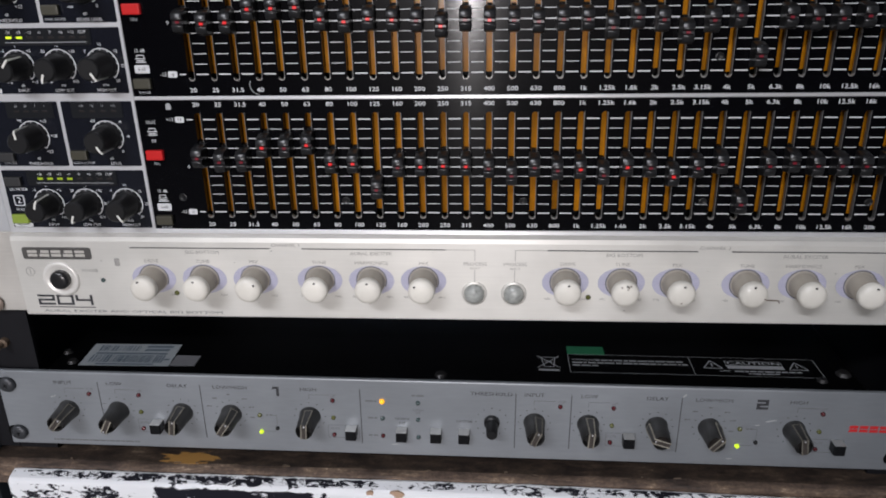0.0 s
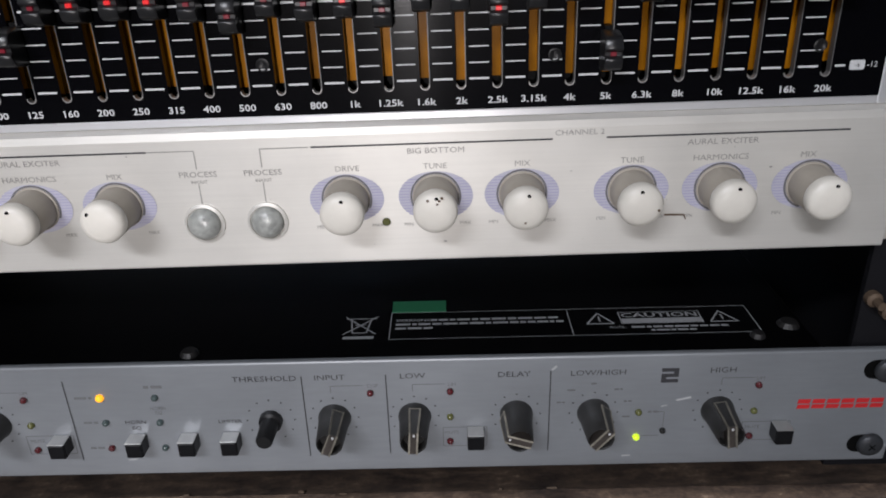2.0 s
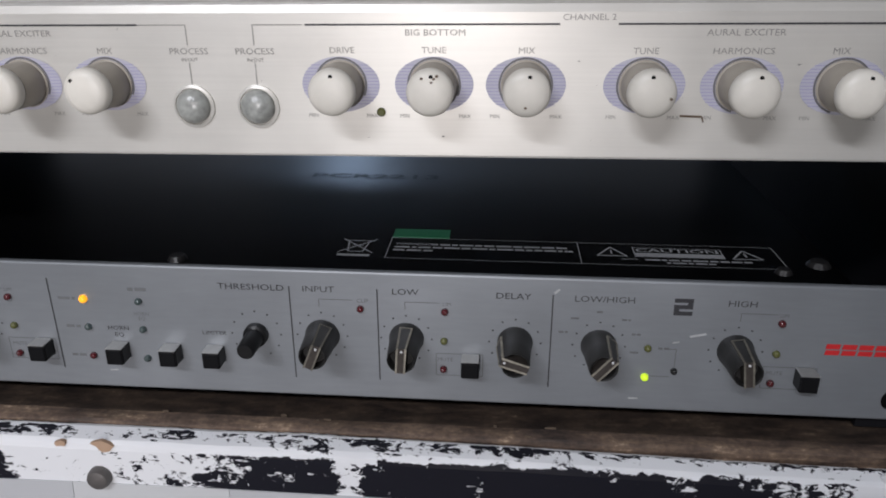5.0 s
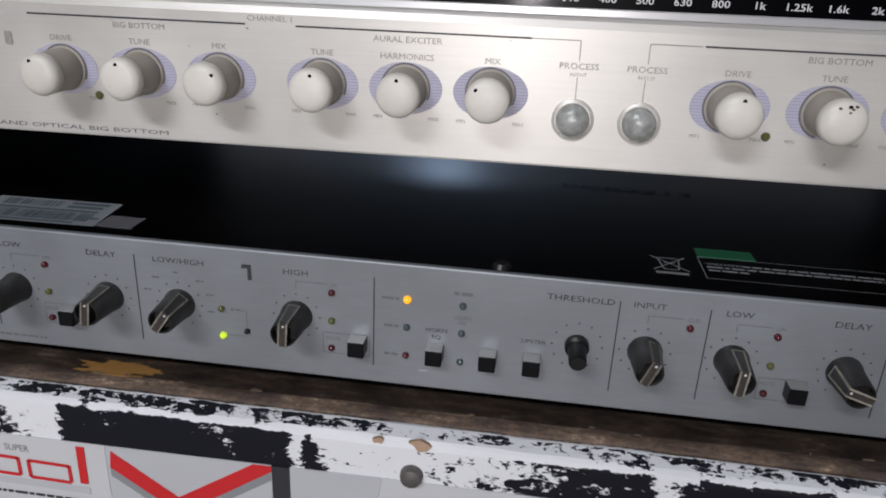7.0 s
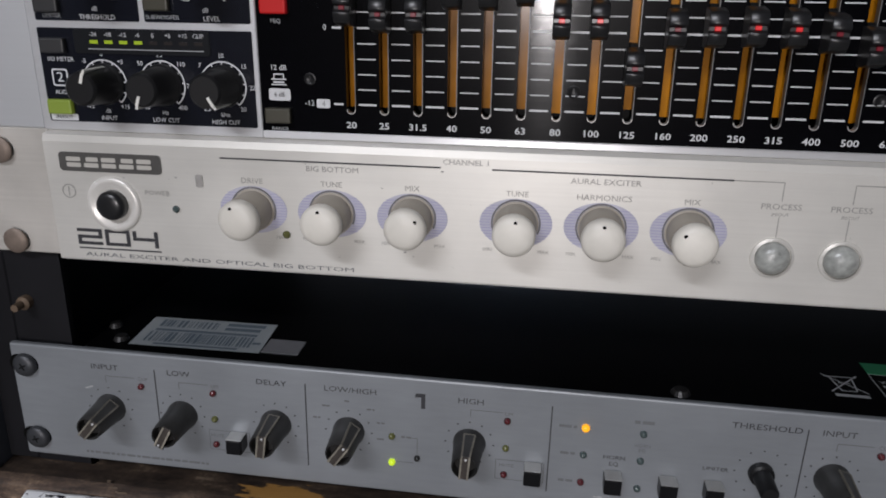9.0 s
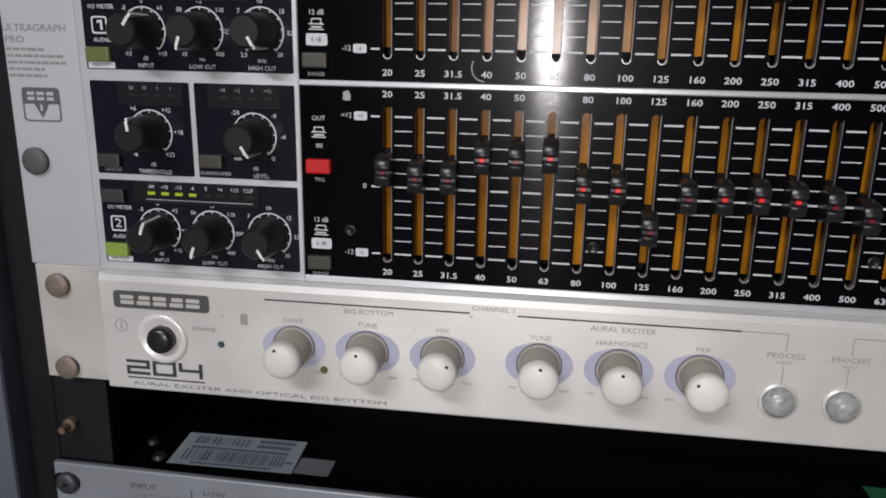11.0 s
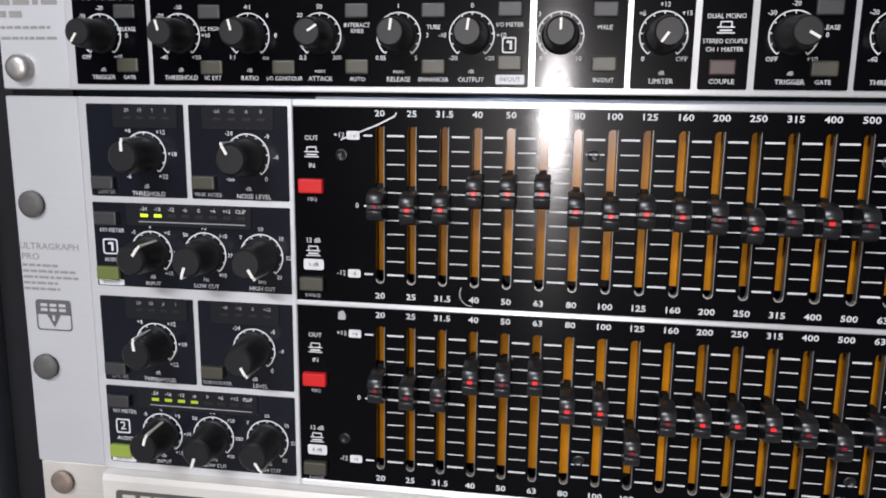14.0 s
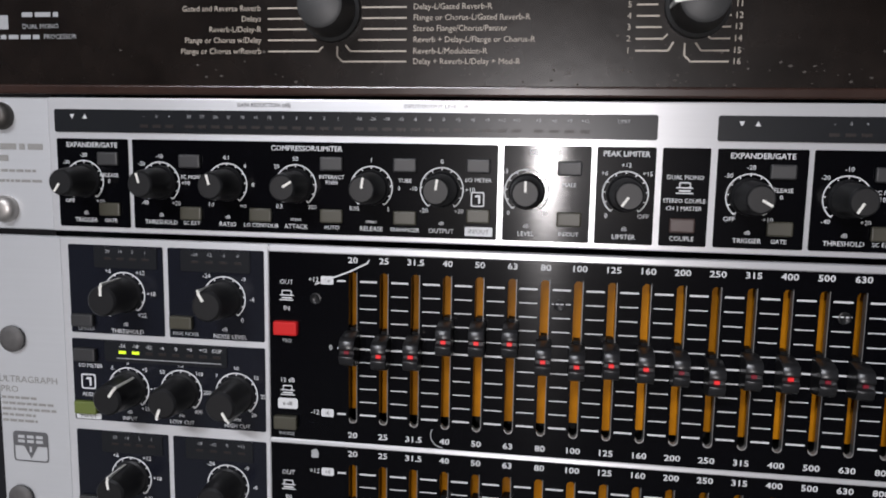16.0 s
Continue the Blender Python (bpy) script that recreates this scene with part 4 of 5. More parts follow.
# ---- exciter ----
ex = thing("exciter_unit", "champagne one-space enhancer with twelve ivory-capped knobs", "audio processor", (0, 0, 203.6))
bm = bmesh.new()
box(bm, -240.2, 242, 0.6, 3.0, 0, 43.4, 0.4)
part("rack_ear", bm, ear_champagne, ex)
bm = bmesh.new()
pts = [(0.6, 0.0), (-3.9, 0.3), (-4.2, 0.9), (-4.2, 40.4), (-3.5, 42.5), (0.6, 43.4)]
a = [bm.verts.new((-213.0, y, z)) for y, z in pts]
b = [bm.verts.new((218.6, y, z)) for y, z in pts]
bm.faces.new(a)
bm.faces.new(b[::-1])
for k in range(len(pts)):
    bm.faces.new((a[k], b[k], b[(k + 1) % len(pts)], a[(k + 1) % len(pts)]))
part("front_panel", bm, champagne, ex, "brushed champagne front panel")
bm = bmesh.new()
box(bm, -214, 218, 3.1, 205, 1.0, 42.5)
part("chassis", bm, chassis, ex)
E0 = 203.6
Y0 = -1.35  # just proud of the panel


def EZ(z):
    return z - E0


rack_screws(ex, [(-231.6, EZ(239.6), 1.5), (-231.6, EZ(208.0), 1.5), (233.5, EZ(239.6), -1.5), (233.5, EZ(208.0), -1.5)], brown_screw, 4.4, True, 1.3)
# knob: grey body, ivory cap with a dark dot
bm = bmesh.new()
lathe(bm, [(6.9, 0.0), (6.9, -0.5), (6.4, -0.7), (6.25, -10.4), (6.05, -10.7)], 36)
ek_body = finish(bm, "knob", knob_grey, 40)
bm = bmesh.new()
lathe(bm, [(6.15, -10.5), (6.3, -11.0), (6.25, -12.9), (5.65, -13.9), (4.1, -14.5), (1.8, -14.8)], 36)
ek_cap = finish(bm, "cap", knob_cap, 50)
bm = bmesh.new()
lathe(bm, [(0.55, -13.9), (0.55, -14.5)], 10, 0, 4.4)
ek_dot = finish(bm, "dot", slot_dark)
bm = bmesh.new()
ring = [bm.verts.new((11.0 * math.cos(2 * math.pi * k / 48), Y0, 7.7 * math.sin(2 * math.pi * k / 48))) for k in range(48)]
bm.faces.new(ring)
ek_eye = finish(bm, "scale_oval", lavender)
bm = bmesh.new()
for k in range(13):
    for sgn in (-1, 1):
        z = -5.4 + 0.9 * k
        w = 11.0 * math.sqrt(max(0.0, 1 - (z / 7.9) ** 2))
        x0 = math.sqrt(max(0.0, 6.9 ** 2 - z * z))
        if w > x0 + 0.4:
            stroke(bm, sgn * x0, z, sgn * w, z, 0.22, Y0 - 0.06)
ek_tick = finish(bm, "tick_print", lavender_dark)
# shade in the recess round the knob, painted as a flat dark arc
bm = bmesh.new()
arc(bm, 7.25, 0.55, -165, 115, Y0 - 0.08, 40)
ek_arc = finish(bm, "shade_ring", shade_ring_grey)
spins = (-22, -3, 48, 6, -1, -45, 4, 6, 9, -4, 6, 12)
for kx, s in zip((-143.6, -118.1, -92.7, -60.9, -35.6, -10.4, 57.3, 83.6, 109.0, 141.1, 167.0, 193.2), spins):
    put("scale_oval", ek_eye, ex, kx, 0, EZ(224.7))
    put("tick_print", ek_tick, ex, kx, 0, EZ(224.7))
    k = put("knob", ek_body, ex, kx, -1.2, EZ(224.7), s, "grey knob with worn ivory cap")
    put("cap", ek_cap, k)
    put("dot", ek_dot, k)
    put("shade_ring", ek_arc, ex, kx, 0, EZ(224.7))
    words(ex, "MIN", kx - 8.4, EZ(215.9), 1.1, soft_print, y=Y0)
    words(ex, "MAX", kx + 8.6, EZ(215.9), 1.1, soft_print, y=Y0)
# blemishes on two caps
for kx, dx, dz in ((83.6, 1.2, 3.9), (83.6, 2.0, 4.6), (83.6, 0.6, 3.0), (83.6, -2.0, 4.0), (109.0, -0.3, -3.5), (57.3, 0.2, -1.2), (141.1, 4.6, -1.0)):
    bm = bmesh.new()
    lathe(bm, [(0.45, -15.0), (0.4, -15.9)], 8, kx + dx, EZ(224.7) + dz, 0.8)
    part("knob_stain", bm, rust, ex)
for c, ch in ((0.0, "CHANNEL 1"), (201.7, "CHANNEL 2")):
    words(ex, "DRIVE", -143.6 + c, EZ(234.0), 1.7, soft_print, y=Y0, wide=1.1)
    words(ex, "TUNE", -118.0 + c, EZ(234.0), 1.7, soft_print, y=Y0, wide=1.1)
    words(ex, "MIX", -92.7 + c, EZ(233.9), 1.7, soft_print, y=Y0, wide=1.1)
    words(ex, "BIG BOTTOM", -117.6 + c, EZ(238.7), 1.7, soft_print, y=Y0, wide=1.15)
    words(ex, "TUNE", -60.8 + c, EZ(233.8), 1.7, soft_print, y=Y0, wide=1.1)
    words(ex, "HARMONICS", -35.3 + c, EZ(233.8), 1.7, soft_print, y=Y0, wide=1.15)
    words(ex, "MIX", -10.2 + c, EZ(233.8), 1.7, soft_print, y=Y0, wide=1.1)
    words(ex, "AURAL EXCITER", -35.2 + c, EZ(238.6), 1.7, soft_print, y=Y0, wide=1.15)
    words(ex, ch, -76.3 + c, EZ(242.6), 1.6, soft_print, y=Y0 + 0.05, wide=1.15)
    lines(ex, "channel_line", dark_print, [(-153.5 + c, EZ(240.9), -84.0 + c, EZ(240.9), 0.5), (-68.6 + c, EZ(240.9), 0.5 + c, EZ(240.9), 0.5)], Y0)
    bm = bmesh.new()
    lathe(bm, [(1.3, -1.1), (1.3, -1.7), (0.8, -2.2)], 14, -133.2 + c, EZ(217.0))
    part("led", bm, led_olive, ex)
lines(ex, "line_print", soft_print, [(0.5, EZ(240.9), 14.3, EZ(240.9), 0.25), (14.3, EZ(240.9), 14.3, EZ(235.4), 0.25), (33.4, EZ(240.9), 47.4, EZ(240.9), 0.25),
                                      (33.4, EZ(240.9), 33.4, EZ(235.4), 0.25), (14.2, EZ(230.7), 14.2, EZ(222.6), 0.25), (33.2, EZ(230.7), 33.2, EZ(222.6), 0.25)], Y0)
for px in (14.0, 33.0):
    words(ex, "PROCESS", px + 0.4, EZ(233.7), 1.7, soft_print, y=Y0, wide=1.15)
    words(ex, "IN/OUT", px + 0.4, EZ(231.4), 1.0, soft_print, y=Y0)
    bm = bmesh.new()
    lathe(bm, [(6.2, -1.0), (6.1, -1.8), (5.3, -2.1), (5.2, -1.5)], 32, px, EZ(218.4))
    r = part("lens_bezel", bm, champagne, ex, "", 50)
    bm = bmesh.new()
    lathe(bm, [(4.9, -1.3), (4.9, -2.4), (4.3, -3.6), (2.8, -4.6), (1.0, -5.0)], 28, px, EZ(218.4))
    part("lens", bm, lens_clear, ex, "cloudy clear push-button lens", 70)
# power button in a dished ring
bm = bmesh.new()
lathe(bm, [(9.4, -1.1), (9.2, -1.7), (8.6, -2.3), (7.4, -2.3), (5.6, -0.9)], 36, -191.0, EZ(224.0))
part("button_bezel", bm, mat("pale_dished_ring", (0.72, 0.70, 0.66), 0.35, 0.2, grain=0.05, grain_scale=300), ex, "", 50)
bm = bmesh.new()
lathe(bm, [(4.9, -1.2), (4.9, -3.2), (4.5, -4.2), (3.2, -4.8), (1.0, -5.0)], 28, -191.0, EZ(224.0))
part("power_button", bm, fader_black, ex, "domed black power button", 60)
bm = bmesh.new()
arc(bm, 2.2, 0.3, 0, 360, Y0, 28)
stroke(bm, 0, -1.6, 0, 1.6, 0.3, Y0)
put("power_sign", finish(bm, "power_sign", soft_print), ex, -206.2, 0, EZ(227.8))
words(ex, "POWER", -175.6, EZ(228.5), 1.5, soft_print, y=Y0, wide=1.15)
bm = bmesh.new()
lathe(bm, [(1.2, -1.1), (1.2, -1.7), (0.7, -2.2)], 12, -169.7, EZ(223.5))
part("led", bm, led_teal, ex)
bm = bmesh.new()
prism(bm, rounded(-162.2, -159.8, EZ(231.2), EZ(235.2), 0.5, 2), -1.45, -1.2)
part("scuff_mark", bm, soft_print, ex)
block_digits(ex, "204", -205.6, EZ(209.6), 8.8, 5.6, 1.1, dark_print, Y0, 1.0)
lines(ex, "underline", dark_print, [(-205.6, EZ(208.4), -176.5, EZ(208.4), 0.5)], Y0)
words(ex, "AURAL EXCITER AND OPTICAL BIG BOTTOM", -157.5, EZ(206.2), 1.35, mid_print, y=Y0, wide=2.35)
# maker's plate with plain pale blocks
bm = bmesh.new()
prism(bm, rounded(-208.0, -173.2, EZ(234.6), EZ(240.8), 1.2, 3), -1.5, -1.2)
pale_block = mat("pale_block_print", (0.52, 0.50, 0.46), 0.45, 0.2)
plate = part("maker_plate", bm, mat("maker_plate_grey", (0.075, 0.072, 0.068), 0.4, grain=0.3, grain_scale=300), ex, "dark plate with pale blocks")
bm = bmesh.new()
for k in range(5):
    x0 = -205.4 + 6.0 * k
    for z0, z1, dx in ((236.0, 237.4, 0.0), (237.9, 239.3, 0.8 if k % 2 else 0.0)):
        bm = bmesh.new()
        prism(bm, rounded(x0 + dx, x0 + 4.9, EZ(z0), EZ(z1), 0.3, 2), -1.62, -1.5)
        part("plate_block", bm, pale_block, plate)
lines(ex, "smudge", rust, [(151.5, EZ(216.4), 157.5, EZ(216.2), 0.6), (157.5, EZ(216.2), 158.0, EZ(214.7), 0.4)], Y0)

# all that the panel carries stands on its raised face
for ob in ex.children:
    if ob.name.split(".")[0] not in ("rack_ear", "front_panel", "chassis", "slot_cut"):
        ob.location.y -= 3.0 * S

# ---- graphic equalizer ----
eq = thing("graphic_equalizer", "silver and black three-space graphic equalizer with rows of lit faders", "equalizer", (0, 0, 246.8))
Q0 = 246.8


def QZ(z):
    return z - Q0


bm = bmesh.new()
box(bm, -241, -214.2, 0.3, 3.2, 0.2, 131.6, 0.5)
part("rack_ear", bm, ear_silver, eq)
bm = bmesh.new()
box(bm, 216.2, 243, 0.3, 3.2, 0.2, 131.6, 0.5)
part("rack_ear", bm, ear_silver, eq)
bm = bmesh.new()
# frame round the slotted field, as strips
for x0, x1, z0, z1 in ((-214, -140.2, 0.2, 131.6), (210.2, 216, 0.2, 131.6), (-140.2, 210.2, 0.2, 2.6), (-140.2, 210.2, 129.3, 131.6), (-140.2, 210.2, 64.7, 66.5)):
    box(bm, x0, x1, -0.6, 3.0, z0, z1, 0.35)
part("silver_frame", bm, silver, eq, "brushed silver frame")
bm = bmesh.new()
box(bm, -214, 216, 9.2, 230, 1.0, 131.0)
part("chassis", bm, chassis, eq)
rack_screws(eq, [(-234.0, QZ(283.8), 0.0), (-234.0, QZ(342.1), 0.0), (235.0, QZ(283.8), 0.0), (235.0, QZ(342.1), 0.0)], dull_screw, 4.7, True, 1.5)
SLOT0, STEP = -112.0, 10.2
BANDS = "20 25 31.5 40 50 63 80 100 125 160 200 250 315 400 500 630 800 1k 1.25k 1.6k 2k 2.5k 3.15k 4k 5k 6.3k 8k 10k 12.5k 16k 20k".split()
UPPER = [346.0, 345.2, 345.6, 350.9, 351.1, 351.4, 346.4, 345.4, 346.4, 345.9, 345.5, 343.2, 345.6, 345.4, 345.2, 344.6, 345.4, 345.2, 341.8, 345.8, 344.7, 339.6, 344.2, 346.0, 329.8, 345.2, 344.4, 344.3, 345.2, 344.8, 344.8]
LOWER = [286.2, 284.5, 284.6, 291.2, 291.1, 292.4, 283.7, 283.8, 271.5, 282.0, 282.4, 282.8, 282.6, 281.6, 278.2, 282.1, 280.7, 281.2, 278.5, 282.2, 281.9, 277.9, 281.8, 283.6, 265.0, 282.7, 284.2, 282.8, 282.8, 282.7, 282.7]
# fader cap: waisted, with a groove for the lamp across the middle
bm = bmesh.new()
side = [(5.3, 0.5), (5.3, -2.2), (4.6, -6.6), (3.9, -8.0), (1.5, -8.9), (0.9, -8.5), (0.75, -7.4), (-0.75, -7.4), (-0.9, -8.5), (-1.5, -8.9), (-3.9, -8.0), (-4.6, -6.6), (-5.3, -2.2), (-5.3, 0.5)]
half = [2.2, 2.3, 2.5, 2.4, 2.45, 2.45, 2.4, 2.4, 2.45, 2.45, 2.4, 2.5, 2.3, 2.2]
ra = [bm.verts.new((-w, y, z)) for (z, y), w in zip(side, half)]
rb = [bm.verts.new((w, y, z)) for (z, y), w in zip(side, half)]
for k in range(len(side) - 1):
    bm.faces.new((ra[k], ra[k + 1], rb[k + 1], rb[k]))
bm.faces.new(ra[::-1])
bm.faces.new(rb)
bm.faces.new((ra[0], rb[0], rb[-1], ra[-1]))
bmesh.ops.bevel(bm, geom=[e for e in bm.edges], offset=0.28, segments=1, affect="EDGES")
f_cap = finish(bm, "fader", fader_black, 35)
bm = bmesh.new()
box(bm, -0.8, 0.8, -8.0, -7.2, -0.55, 0.55, 0.15)
f_led = finish(bm, "fader_lamp", led_red)
bm = bmesh.new()
box(bm, -0.8, 0.8, -8.0, -7.2, -0.55, 0.55, 0.15)
f_dim = finish(bm, "fader_lamp", mat("dim_red_led", (0.16, 0.01, 0.02), 0.3, emit=(0.6, 0.02, 0.06), strength=0.03))
bm = bmesh.new()
box(bm, -1.0, 1.0, 0.4, 4.3, -2.5, 6.2)
f_stem = finish(bm, "stem", slot_dark)
bm = bmesh.new()
lathe(bm, [(1.9, 0.0), (1.85, -0.2), (1.5, -0.28), (1.3, -0.12)], 16)
box(bm, -0.2, 0.2, -0.3, -0.1, -1.0, 1.0)
eq_screw = finish(bm, "panel_screw", sunk_screw, 40)


def fader_field(zmid, z0, z1, levels, tag, top_mid):
    """One black field with its slots, strips, graduation, labels and faders."""
    bm = bmesh.new()
    half_h, w = 25.2, 1.4
    lo, hi = zmid - half_h, zmid + half_h
    xs = [SLOT0 + STEP * k for k in range(31)]
    edges = [-140.2] + [v for x in xs for v in (x - w, x + w)] + [210.2]
    levels_z = [z0, lo, hi, z1]
    grid = {(i, j): bm.verts.new((x, -0.4, QZ(z))) for i, x in enumerate(edges) for j, z in enumerate(levels_z)}
    for i in range(len(edges) - 1):
        for j in range(3):
            if j != 1 or i % 2 == 0:
                bm.faces.new((grid[i, j], grid[i + 1, j], grid[i + 1, j + 1], grid[i, j + 1]))
    back = bmesh.ops.extrude_face_region(bm, geom=list(bm.faces), use_keep_orig=True)["geom"]
    for v in back:
        if isinstance(v, bmesh.types.BMVert):
            v.co.y = 2.0
    plate = part("black_panel", bm, black_gloss, eq, "glossy brushed black fader panel")
    bm = bmesh.new()
    box(bm, -122, 205, 8.0, 8.8, QZ(lo - 3), QZ(hi + 3))
    part("slot_backing", bm, slot_dark, eq)
    rnd = random.Random(40 + tag)
    amber_mesh = {}
    for x in xs:
        cut = rnd.choice((1, 2, 2, 3))
        if cut not in amber_mesh:
            bm = bmesh.new()
            box(bm, -2.7, 2.7, 4.4, 5.0, -half_h + 0.8 + 0.9 * cut, half_h + 2.5)
            amber_mesh[cut] = finish(bm, "amber_strip", amber)
        put("amber_strip", amber_mesh[cut], eq, x, 0, QZ(zmid))
    for zz in (lo - 3, hi + 3.2):
        bm = bmesh.new()
        box(bm, -122, 205, 2.1, 7.9, QZ(zz), QZ(zz + 1.8))
        part("cross_bar", bm, slot_dark, eq)
    bm = bmesh.new()
    box(bm, -2.3, 2.3, 2.1, 7.9, -half_h - 1, half_h + 3)
    liner = finish(bm, "slot_liner", slot_dark)
    for k in range(30):
        put("slot_liner", liner, eq, xs[k] + STEP / 2, 0, QZ(zmid))
    # rounded slot ends: black corners; light painted in, lower lip pale, side wall dull
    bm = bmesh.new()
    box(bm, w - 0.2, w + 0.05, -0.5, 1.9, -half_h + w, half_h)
    rim = finish(bm, "slot_rim", dull_rim_tone)
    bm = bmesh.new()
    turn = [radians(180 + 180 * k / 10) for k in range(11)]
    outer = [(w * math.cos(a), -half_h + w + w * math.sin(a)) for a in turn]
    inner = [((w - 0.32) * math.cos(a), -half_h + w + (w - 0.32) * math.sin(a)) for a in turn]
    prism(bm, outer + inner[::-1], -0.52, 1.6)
    lip = finish(bm, "slot_lip", lit_lip_tone)
    bm = bmesh.new()
    sill = [(-w, -half_h - 0.2)] + [(w * math.cos(radians(180 + 9 * k)), -half_h + w + w * math.sin(radians(180 + 9 * k))) for k in range(21)] + [(w, -half_h - 0.2)]
    prism(bm, sill, -0.41, 1.9)
    fill = finish(bm, "slot_end", black_gloss)
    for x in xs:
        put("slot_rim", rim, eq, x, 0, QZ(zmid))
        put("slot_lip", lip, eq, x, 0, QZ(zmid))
        put("slot_end", fill, eq, x, 0, QZ(zmid))
        put("slot_end", fill, eq, x, 0, QZ(zmid), 180)
    bm = bmesh.new()
    for k in range(11):
        z = QZ(zmid + 22.2 - 4.44 * k)
        t = 0.29 if k in (0, 5, 10) else 0.17
        for i in range(30):
            rect(bm, xs[i] + 2.35, xs[i + 1] - 2.35, z - t, z + t, -0.55)
        if k in (0, 5, 10):
            rect(bm, xs[0] - 5.2, xs[0] - 2.35, z - t, z + t, -0.55)
            rect(bm, xs[-1] + 2.35, xs[-1] + 5.2, z - t, z + t, -0.55)
    tagged(part("graduation", bm, white_print, eq), kind="stuff")
    for x, name in zip(xs, BANDS):
        words(eq, name, x, QZ(zmid + 29.0), 1.9, white_print, y=-0.6, wide=1.22, bold=0.022)
        words(eq, name, x, QZ(zmid - (29.3 if tag == 1 else 28.5)), 1.9, white_print, y=-0.6, wide=1.22, bold=0.022)
    lit = {1, 2, 3, 4, 5, 6, 7, 8, 9, 11, 13} if tag == 1 else {3, 5, 6, 7, 10, 11, 12, 17, 19, 21}
    for k, (x, z) in enumerate(zip(xs, levels)):
        f = put("fader", f_cap, eq, x, -0.5, QZ(z))
        put("fader_lamp", f_led if k in lit else f_dim, f)
        put("stem", f_stem, f)
    for sx, sz in ((-46.2, 17.4 if tag == 1 else -16.5), (36.6, 17.4 if tag == 1 else -16.5), (118.2, -16.5), (191.5, -16.5), (-124.5, 16.0 if tag == 1 else -15.0)):
        put("panel_screw", eq_screw, eq, sx, -0.4, QZ(zmid + sz))
    for sgn, text in ((1, "+12"), (-1, "-12")):
        z = QZ(zmid + sgn * 22.2)
        for bx, tx, al in ((-120.6, -123.3, "RIGHT"), (202.6, 205.2, "LEFT")):
            bm = bmesh.new()
            prism(bm, rounded(bx - 2.1, bx + 2.1, z - 1.35, z + 1.35, 0.5, 2), -0.5, -0.3)
            part("range_box", bm, white_print, eq)
            words(eq, text[0] + "6", bx, z, 1.3, dark_print, y=-0.62)
            words(eq, text, tx, z, 1.6, white_print, al, y=-0.6)
    words(eq, "0", -119.4, QZ(zmid), 1.7, white_print, y=-0.6)
    words(eq, "0", 203.0, QZ(zmid), 1.7, white_print, y=-0.6)
    return plate


fader_field(345.2, 313.3, 376.1, UPPER, 1, True)
fader_field(280.4, 249.4, 311.5, LOWER, 2, False)
lines(eq, "white_scratch", white_print, [(-124.5, QZ(366.0), -113.0, QZ(370.6), 0.45), (-113.0, QZ(370.6), -107.0, QZ(373.6), 0.5), (-107.4, QZ(373.3), -106.6, QZ(374.6), 0.4)], -0.75)
bm = bmesh.new()
arc(bm, 4.0, 0.3, 180, 300, -0.7, 14)
put("scratch", finish(bm, "scratch", dim_print), eq, -82.0, 0, QZ(318.0))
bm = bmesh.new()
rnd = random.Random(9)
prism(bm, [(-125.0 + 1.7 * math.cos(a * 0.63) * rnd.uniform(0.6, 1.1), QZ(308.6) + 2.2 * math.sin(a * 0.63) * rnd.uniform(0.6, 1.1)) for a in range(10)], -0.62, -0.35)
part("paint_fleck", bm, dim_print, eq, "scraped pale fleck")

# black control windows of the left part
bm = bmesh.new()
lathe(bm, [(6.5, 0.0), (6.4, -1.0), (5.8, -1.5), (5.4, -9.0), (5.0, -12.8), (4.3, -13.5)], 28)
qk_body = finish(bm, "knob", knob_black, 35)
bm = bmesh.new()
box(bm, -0.45, 0.45, -13.75, -13.2, 1.8, 4.9)
box(bm, -0.4, 0.4, -13.3, -2.5, 4.7, 5.9)
qk_mark = finish(bm, "pointer", pointer_white)
q_dial = finish(dial(7.3, 0.42, 11, -140, 140), "dial_print", white_print)
BTN = {}


def button(parent, x, z, w, h, material, deep=1.6, y=-0.3):
    key = (material.name, w, h)
    if key not in BTN:
        bm = bmesh.new()
        box(bm, -w / 2, w / 2, -deep, 0, -h / 2, h / 2, 0.55, 3)
        BTN[key] = finish(bm, "button", material)
    return put("button", BTN[key], parent, x, y, z)


def window(parent, x0, x1, z0, z1, y0=-0.75, y1=-0.3, r=0.5, material=None):
    bm = bmesh.new()
    prism(bm, rounded(x0, x1, z0, z1, r, 3), y0, y1)
    return part("black_window", bm, material or black_gloss, parent)


def control(parent, x, z, spin, marks, body, mark, scale, y, r=9.3, h=1.35):
    put("dial_print", scale, parent, x, y + 0.05, z)
    k = put("knob", body, parent, x, y, z, spin, "black knob with white pointer")
    put("pointer", mark, k)
    for a, t in marks:
        a = radians(a)
        words(parent, t, x + r * 1.04 * math.sin(a), z + r * math.cos(a), h, white_print, y=y - 0.15)


def push_sign(parent, x, z, y=-0.9):
    lines(parent, "push_sign", white_print, [(x - 1.5, z + 0.9, x + 1.5, z + 0.9, 0.35), (x - 1.5, z + 0.9, x - 1.5, z - 0.6, 0.35), (x + 1.5, z + 0.9, x + 1.5, z - 0.6, 0.35),
                                             (x - 2.4, z - 0.6, x + 2.4, z - 0.6, 0.35), (x - 1.7, z - 1.5, x + 1.7, z - 1.5, 0.5), (x - 2.4, z - 2.2, x + 2.4, z - 2.2, 0.35)], y)


